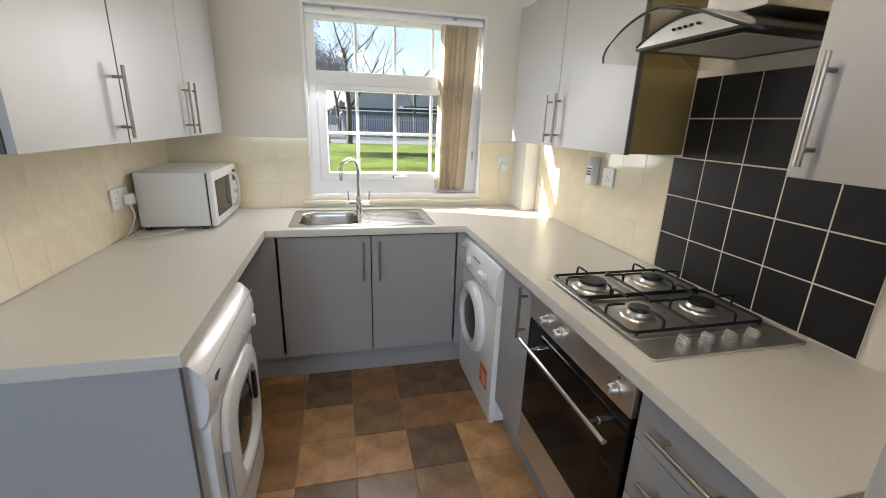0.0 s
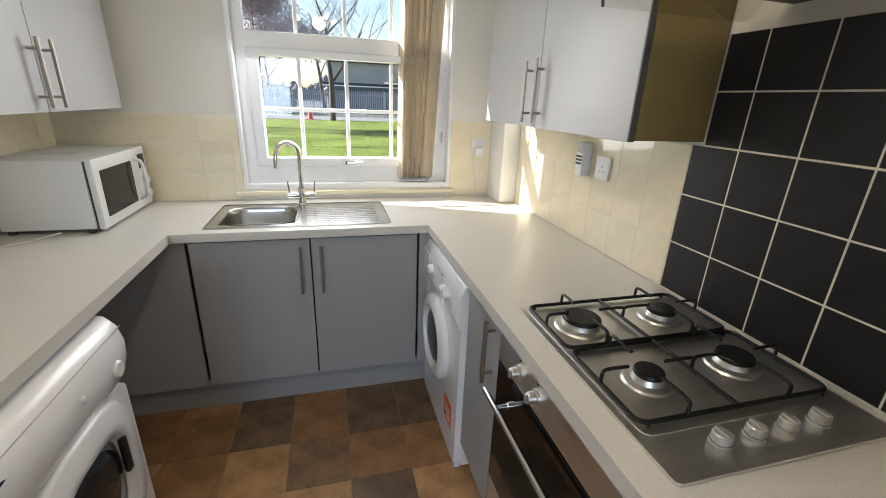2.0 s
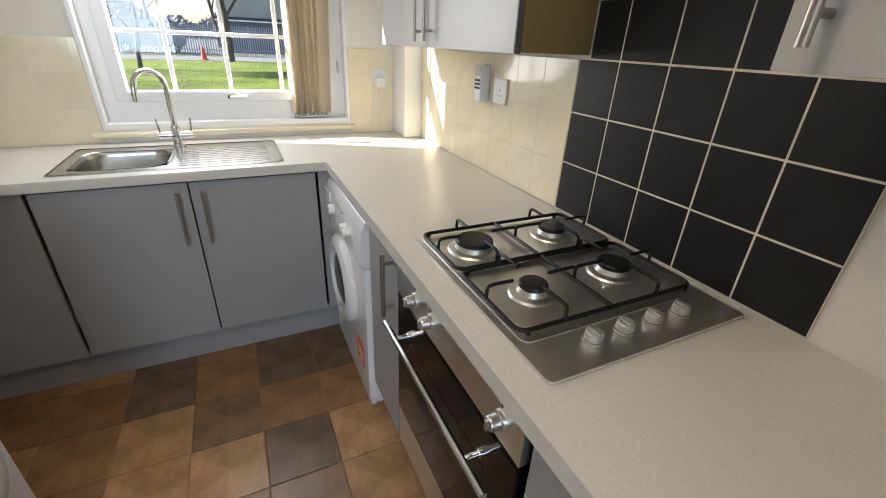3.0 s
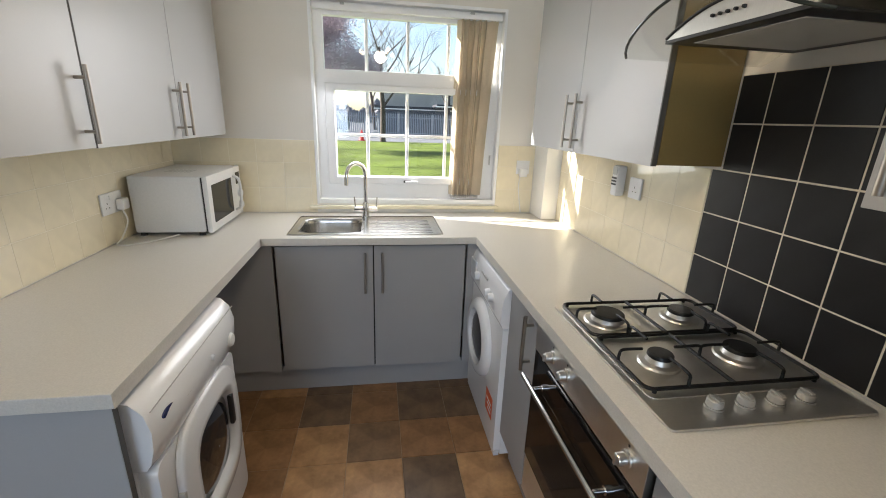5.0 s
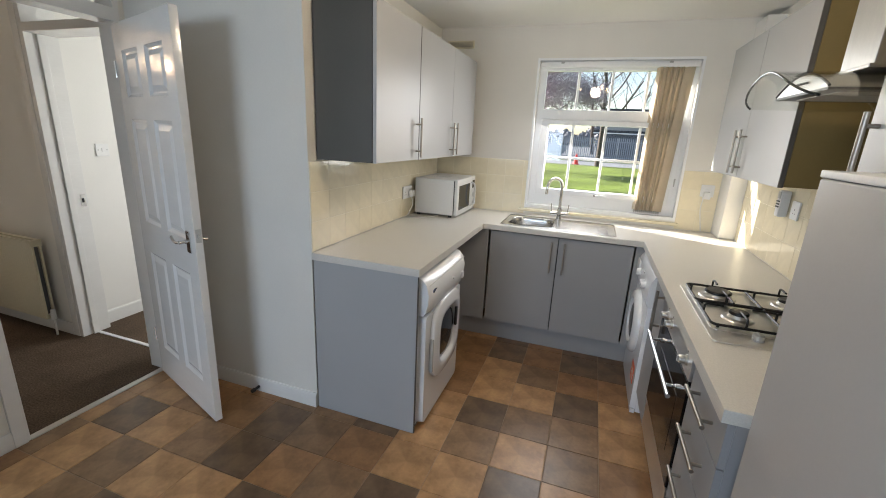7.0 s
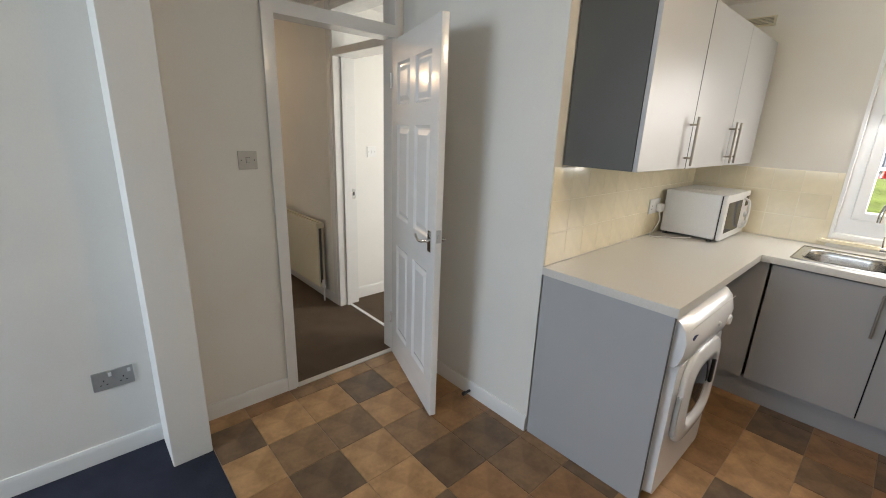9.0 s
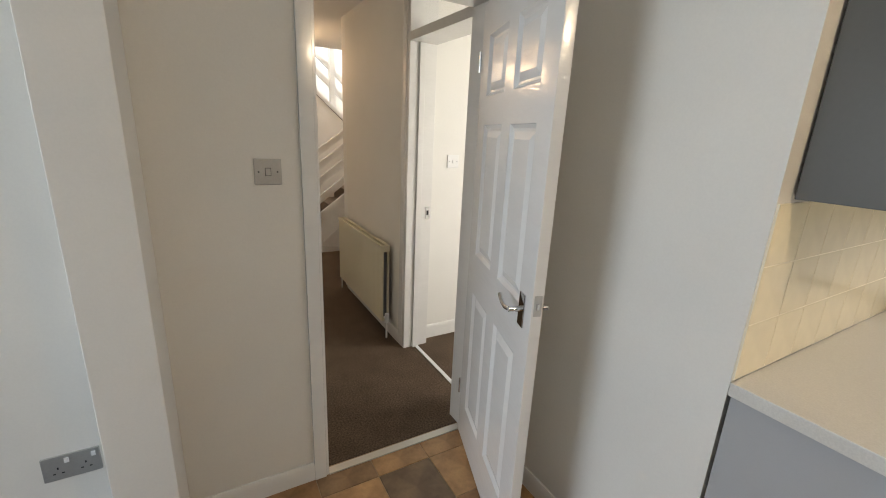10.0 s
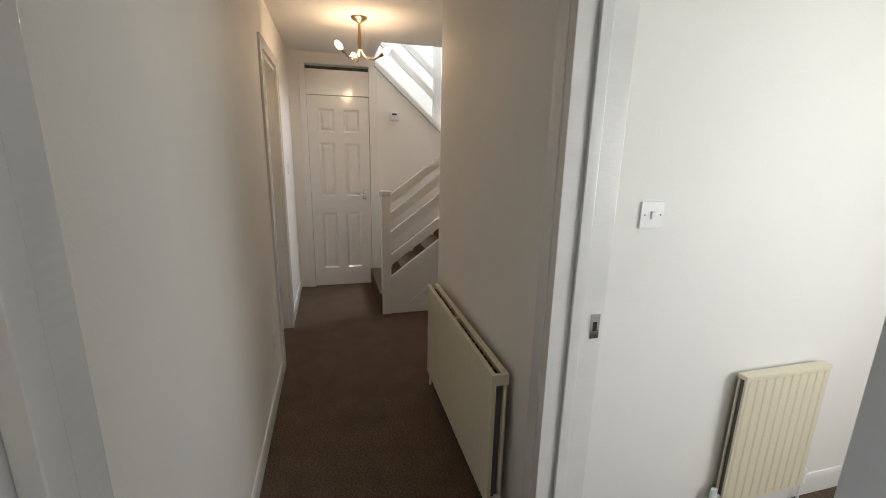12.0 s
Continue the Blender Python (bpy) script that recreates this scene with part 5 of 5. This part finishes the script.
for _ in range(5000):
    y = 6 + 25 * rg.random() ** 0.7
    x = -0.6 + (y - 1) * rg.uniform(-0.14, 0.32)
    h, a = rg.uniform(0.004, 0.012), rg.uniform(0, math.pi)
    w = rg.uniform(0.02, 0.06)
    v = [bm.verts.new((x - w * math.cos(a), y - w * math.sin(a), GZ)), bm.verts.new((x + w * math.cos(a), y + w * math.sin(a), GZ)), bm.verts.new((x + rg.uniform(-0.03, 0.03), y + rg.uniform(-0.03, 0.03), GZ + h))]
    bm.faces.new(v)
tagged(new("grass", mesh_of("grass", bm, GRASS)), "short tufted grass on the lawn", "grass", kind="stuff")

fence = thing("palisade_fence", "grey steel palisade fence beyond the lawn", "fence", (0, 38.0, GZ))
pale = mesh_of("pale", prism([(-0.035, 0.05), (0.035, 0.05), (0.035, 1.92), (0.0, 2.04), (-0.035, 1.92)], -0.008, 0.008, "y"), FENCE)
for k in range(150):
    ob = new("pale", pale)
    ob.parent, ob.location = fence, (-9.0 + 0.155 * k, -0.03, 0)
for z in (0.35, 1.65):
    part("rail", box(-9.1, 14.4, -0.02, 0.02, z, z + 0.06), FENCE, fence)
post = mesh_of("post", box(-0.04, 0.04, 0.0, 0.08, 0.0, 2.0), FENCE)
for k in range(9):
    ob = new("post", post)
    ob.parent, ob.location = fence, (-9.0 + 2.9 * k, 0.02, 0)

hall_b = thing("low_building", "pale low building with a dark flat roof edge", "building", (0, 0, GZ))
part("wall", box(0.9, 40, 44, 45, 0, 2.45), GREYWALL, hall_b, "blue-grey lower wall")
part("roof_edge", box(0.5, 40.4, 43.7, 50, 2.45, 2.75), ROOFM, hall_b, "dark flat roof edge")
part("gutter", box(0.45, 40.4, 43.60, 43.70, 2.42, 2.52), UPVC, hall_b, "white gutter")
part("upper_wall", box(1.2, 40, 49, 56, 2.7, 4.85), RENDERW, hall_b, "pale rendered upper wall")
part("roof", box(0.9, 40.4, 48.6, 56.4, 4.85, 5.05), ROOFM, hall_b, "dark flat roof")
part("canopy", box(6.2, 13, 40.5, 43.7, 2.75, 2.95), ROOFM, hall_b, "dark porch canopy")
part("canopy_edge", box(6.1, 13, 40.42, 40.50, 2.70, 2.80), UPVC, hall_b)

van = thing("van", "pale blue van parked behind the fence", "van", (-4.0, 41.0, GZ))
part("body", prism([(-2.3, 0.45), (2.1, 0.45), (2.3, 0.8), (2.2, 1.15), (1.55, 1.25), (1.05, 2.10), (-2.2, 2.20), (-2.35, 2.0)], -0.95, 0.95, "y"), VANB, van, bevel=0.05)
part("windscreen", prism([(1.16, 1.95), (1.58, 1.28), (1.60, 1.30), (1.20, 1.97)], -0.8, 0.8, "y"), BLKGLASS, van)
part("side_window", box(0.15, 1.0, -0.962, -0.950, 1.35, 1.90, 0.004), BLKGLASS, van)
for x in (-1.5, 1.45):
    for y in (-0.90, 0.90):
        w_ = part("wheel", rod((x, y - 0.1, 0.34), (x, y + 0.1, 0.34), 0.34, n=24), BLACKPL, van)
        part("rim", rod((x, y - 0.105, 0.34), (x, y + 0.105, 0.34), 0.2, n=20), GREYPL, w_)
cone = thing("traffic_cone", "red plastic traffic cone at the lawn edge", "cone", (-0.35, 31.5, GZ + 0.012))
part("cone_body", lathe([(0.20, 0.03), (0.17, 0.08), (0.05, 0.72), (0.0, 0.74)], "z", n=20), CONE, cone)
part("cone_base", box(-0.24, 0.24, -0.24, 0.24, 0.0, 0.04, 0.01), CONE, cone)


def tree(label, at, height, radius, seed, depth, blossom, spread=0.75, first=0.30):
    """A bare or blossoming tree: tapered trunk, limbs and twigs, and many small petals."""
    rt = random.Random(seed)
    t = thing("tree", label, "tree", at, group="garden trees")
    tips = []
    trunk, limbs, twigs = bmesh.new(), bmesh.new(), bmesh.new()

    def grow(p, d, length, r, level):
        n = 5 if level < 2 else 3
        pts, rad = [p], [r]
        for k in range(n):
            d = (d + Vector((rt.uniform(-1, 1), rt.uniform(-1, 1), rt.uniform(-0.25, 0.7))) * 0.16).normalized()
            pts.append(pts[-1] + d * length / n)
            rad.append(r * (1 - 0.55 * (k + 1) / n))
        add_tube(trunk if level == 0 else limbs if level < 3 else twigs, pts, rad, 10 if level == 0 else 6 if level < 3 else 3)
        if level >= depth:
            tips.extend(pts[1:])
            return
        kids = 5 if level == 0 else rt.choice((3, 4)) if level < 3 else rt.choice((3, 4, 5))
        for c in range(kids):
            s = rt.uniform(first, 1.0) if level == 0 else rt.uniform(0.25, 1.0)
            i = min(n - 1, int(s * n))
            q = pts[i].lerp(pts[i + 1], s * n - i)
            a = rt.uniform(0, 2 * math.pi)
            nd = (d * 0.6 + Vector((math.cos(a), math.sin(a), rt.uniform(0.0, 0.55))) * spread).normalized()
            grow(q, nd, length * rt.uniform(0.50, 0.72), rad[i] * (0.46 if level < 2 else 0.56), level + 1)

    grow(Vector((0, 0, 0)), Vector((0.03, 0.0, 1)), height * 0.55, radius, 0)
    part("trunk", trunk, BARK, t, smooth=60)
    part("limbs", limbs, BARK, t, smooth=60)
    part("twigs", twigs, BARK, t)
    if blossom:
        bm = bmesh.new()
        for q in tips:
            for _ in range(blossom):
                c = q + Vector((rt.gauss(0, 0.32), rt.gauss(0, 0.32), rt.gauss(0, 0.32)))
                e = Vector((rt.uniform(-1, 1), rt.uniform(-1, 1), rt.uniform(-1, 1))).normalized() * rt.uniform(0.02, 0.045)
                g = e.orthogonal() * rt.uniform(0.6, 1.0)
                bm.faces.new([bm.verts.new(c + e), bm.verts.new(c + g), bm.verts.new(c - e), bm.verts.new(c - g)])
        part("crown", bm, BLOSSOM, t, "pale mauve blossom")
    return t


tree("dark-barked tree with bare spring branches at the lawn edge", (1.12, 30.7, GZ), 11.0, 0.21, 11, 5, 0, 0.7, 0.35)
tree("tree covered in pale mauve blossom", (-2.5, 23.5, GZ), 7.6, 0.10, 5, 5, 24, 1.35, 0.22)
# next two trees stand out of view, added for the shadows they cast
tree("unseen bare tree added beside the lawn to cast long shadows", (-9.0, 19.0, GZ), 9.0, 0.22, 41, 5, 0, 0.8, 0.3)
tree("unseen bare tree added beside the lawn to cast long shadows", (-13.0, 27.0, GZ), 10.0, 0.24, 42, 5, 0, 0.8, 0.3)
tree("bare tree behind the fence", (0.5, 58.0, GZ), 17.0, 0.24, 31, 5, 0, 0.7, 0.3)
tree("bare tree behind the fence", (-5.5, 56.0, GZ), 15.0, 0.24, 32, 5, 0, 0.7, 0.3)
tree("bare tree behind the fence", (7.5, 41, GZ), 9.0, 0.20, 21, 4, 0, 0.6, 0.3)
tree("bare tree behind the fence", (4.0, 60.0, GZ), 15.0, 0.22, 22, 4, 0, 0.6, 0.3)
tree("bare tree behind the fence", (-7.5, 44.0, GZ), 11.0, 0.22, 23, 4, 0, 0.6, 0.3)

# far leafless woodland closing the view beyond the yard, haze put into its colour
WOODS = mat("hazy_blue_grey_woodland", (0.15, 0.155, 0.18), 0.95, var=0.3, scale=0.3, fine=0.2)
bm, rw = bmesh.new(), random.Random(12)
for _ in range(9000):
    x, y = rw.uniform(-70, 70), rw.uniform(118, 150)
    top_z = 5.2 + 1.6 * math.sin(0.21 * x) + 1.0 * math.sin(0.67 * x + 1.3)
    c = Vector((x, y, GZ + top_z * rw.random() ** 0.7))
    e = Vector((rw.uniform(-1, 1), rw.uniform(-0.4, 0.4), rw.uniform(-1, 1))).normalized() * rw.uniform(0.25, 0.8)
    g = e.orthogonal() * rw.uniform(0.3, 0.9)
    bm.faces.new([bm.verts.new(c + e), bm.verts.new(c + g), bm.verts.new(c - e), bm.verts.new(c - g)])
tagged(new("woodland", mesh_of("woodland", bm, WOODS)), "hazy blue-grey leafless woodland far behind the yard", "trees", kind="stuff")


# ---- wall tiles ----
def tile_wall(parent, axis, plane, out, u_edges, v_edges, material, grout, keep=lambda u, v: True, gap=0.0028):
    """Tiles on a wall plane, each 5 mm proud of the plaster, over a bed of grout. out: the way the wall faces."""
    shared = {}
    part("grout", cells(u_edges, v_edges, keep, plane, plane + out * (0.0042 if gap > 0.002 else 0.0049), axis), grout, parent)
    for i in range(len(u_edges) - 1):
        for j in range(len(v_edges) - 1):
            u0, u1, v0, v1 = u_edges[i], u_edges[i + 1], v_edges[j], v_edges[j + 1]
            if not keep((u0 + u1) / 2, (v0 + v1) / 2):
                continue
            w, h = round(u1 - u0 - gap, 4), round(v1 - v0 - gap, 4)
            if (w, h) not in shared:
                e = 0.0016 if gap > 0.002 else 0.0011
                bm = bmesh.new()
                put = {"x": lambda a, b, c: (c, a, b), "y": lambda a, b, c: (a, c, b)}[axis]
                rows_t = [[bm.verts.new(put(sx * (w / 2 - q), sy * (h / 2 - q), out * c)) for sx, sy in ((-1, -1), (1, -1), (1, 1), (-1, 1))] for q, c in ((0, 0), (0, 0.0044), (e, 0.0056))]
                for a, b in zip(rows_t, rows_t[1:]):
                    for k in range(4):
                        bm.faces.new((a[k], a[(k + 1) % 4], b[(k + 1) % 4], b[k]))
                bm.faces.new(rows_t[-1])
                shared[w, h] = mesh_of("tile", bm, material, 12)
            ob = new("tile", shared[w, h])
            ob.parent = parent
            c = ((u0 + u1) / 2, (v0 + v1) / 2)
            ob.location = (plane, c[0], c[1]) if axis == "x" else (c[0], plane, c[1])


def steps(a, b, first, size):
    out_ = [a]
    x = first
    while x < b - 0.004:
        if x > a + 0.004:
            out_.append(x)
        x += size
    return out_ + [b]


ZR = [0.913, 1.064, 1.214, 1.364]
wl, wr = bpy.data.objects["wall_left"], bpy.data.objects["wall_right"]
tile_wall(wl, "x", KX0, 1, steps(1.214, 2.999, 1.368, 0.151), ZR, TILE_C, GROUT_T, gap=0.0018)
tile_wall(wall_back, "y", BACK, -1, steps(KX0 + 0.006, WX0 - 0.014, -0.29, 0.151), ZR[:3] + [1.346], TILE_C, GROUT_T, gap=0.0018)
tile_wall(wall_back, "y", BACK, -1, steps(WX1 + 0.014, 1.724, 1.61, 0.151), ZR[:3] + [1.346], TILE_C, GROUT_T, gap=0.0018)
tile_wall(wr, "x", KX1, -1, steps(1.619, 2.794, 1.768, 0.151), ZR, TILE_C, GROUT_T, gap=0.0018)
BU = [1.617 - 0.150 * k for k in range(5, -1, -1)]
tile_wall(wr, "x", KX1, -1, BU, [0.913, 1.068, 1.219, 1.366], TILE_B, GROUT_C, gap=0.0045)
BU2 = [0.928] + [u for u in BU if 0.96 < u < 1.5] + [1.577]
tile_wall(wr, "x", KX1, -1, BU2, [1.3665, 1.510, 1.652], TILE_B, GROUT_C, gap=0.0045)

# ---- floor pieces ----
LAY = {
    (-2, 2): "b", (-1, 2): "t", (0, 2): "d", (1, 2): "b", (2, 2): "d", (3, 2): "d", (-1, 1): "b", (0, 1): "d", (1, 1): "b", (2, 1): "d", (3, 1): "d", (-2, 1): "b",
    (-2, 0): "t", (-1, 0): "b", (0, 0): "t", (1, 0): "m", (2, 0): "b", (3, 0): "b", (-1, -1): "b", (0, -1): "t", (1, -1): "t", (2, -1): "d", (3, -1): "t",
    (-1, -2): "t", (0, -2): "d", (1, -2): "m", (2, -2): "m", (3, -2): "t", (-2, -3): "d", (-1, -3): "t", (0, -3): "m", (1, -3): "t", (2, -3): "m", (3, -3): "b",
    (-5, -4): "b", (-4, -4): "d", (-3, -4): "m", (-2, -4): "b", (-1, -4): "t", (0, -4): "t", (1, -4): "d", (2, -4): "t", (-6, -4): "b", (-7, -4): "t",
    (-8, -5): "t", (-7, -5): "d", (-6, -5): "t", (-5, -5): "m", (-4, -5): "d", (-3, -5): "b", (-2, -5): "m", (-1, -5): "d", (0, -5): "t", (1, -5): "b",
    (-8, -6): "m", (-7, -6): "t", (-6, -6): "m", (-5, -6): "t", (-4, -6): "t", (-3, -6): "d", (-2, -6): "t", (-1, -6): "m",
    (-8, -7): "b", (-7, -7): "t", (-6, -7): "m", (-5, -7): "d", (-4, -7): "t", (-3, -7): "t", (-2, -7): "b", (-8, -8): "t", (-7, -8): "d", (-6, -8): "t", (-5, -8): "b", (-4, -8): "d", (-3, -8): "t",
}
fl = bpy.data.objects["floor"]
rf = random.Random(3)
made_f = {}
for i in range(-8, 7):
    for j in range(-8, 5):
        x0, x1, y0, y1 = 0.311 + 0.25 * i, 0.561 + 0.25 * i, 1.904 + 0.2515 * j, 1.904 + 0.2515 * (j + 1)
        x0, x1, y0, y1 = max(x0, -1.56), min(x1, 1.82), max(y0, -0.063), min(y1, 3.0)
        if x1 - x0 < 0.02 or y1 - y0 < 0.02 or (x1 < KX0 and y0 > 1.21) or (x0 > 1.31 and y0 > 0.6) or y0 > 2.6 or (x1 < 0.1 and y0 > 1.25 and y1 < 1.9):
            continue
        kind = LAY.get((i, j)) or rf.choice("ttbbmd")
        w, h = round(x1 - x0 - 0.0022, 4), round(y1 - y0 - 0.0022, 4)
        key = (kind, w, h, (i + 2 * j) % 3)
        if key not in made_f:
            bm = bmesh.new()
            rows_t = [[bm.verts.new((sx * (w / 2 - q), sy * (h / 2 - q), c)) for sx, sy in ((-1, -1), (1, -1), (1, 1), (-1, 1))] for q, c in ((0, -0.003), (0, -0.0012), (0.003, 0.0))]
            for a, b in zip(rows_t, rows_t[1:]):
                for k in range(4):
                    bm.faces.new((a[k], a[(k + 1) % 4], b[(k + 1) % 4], b[k]))
            bm.faces.new(rows_t[-1])
            made_f[key] = mesh_of("tile", bm, VIN[kind], 12)
        ob = new("tile", made_f[key])
        ob.parent, ob.location = fl, ((x0 + x1) / 2, (y0 + y1) / 2, 0)
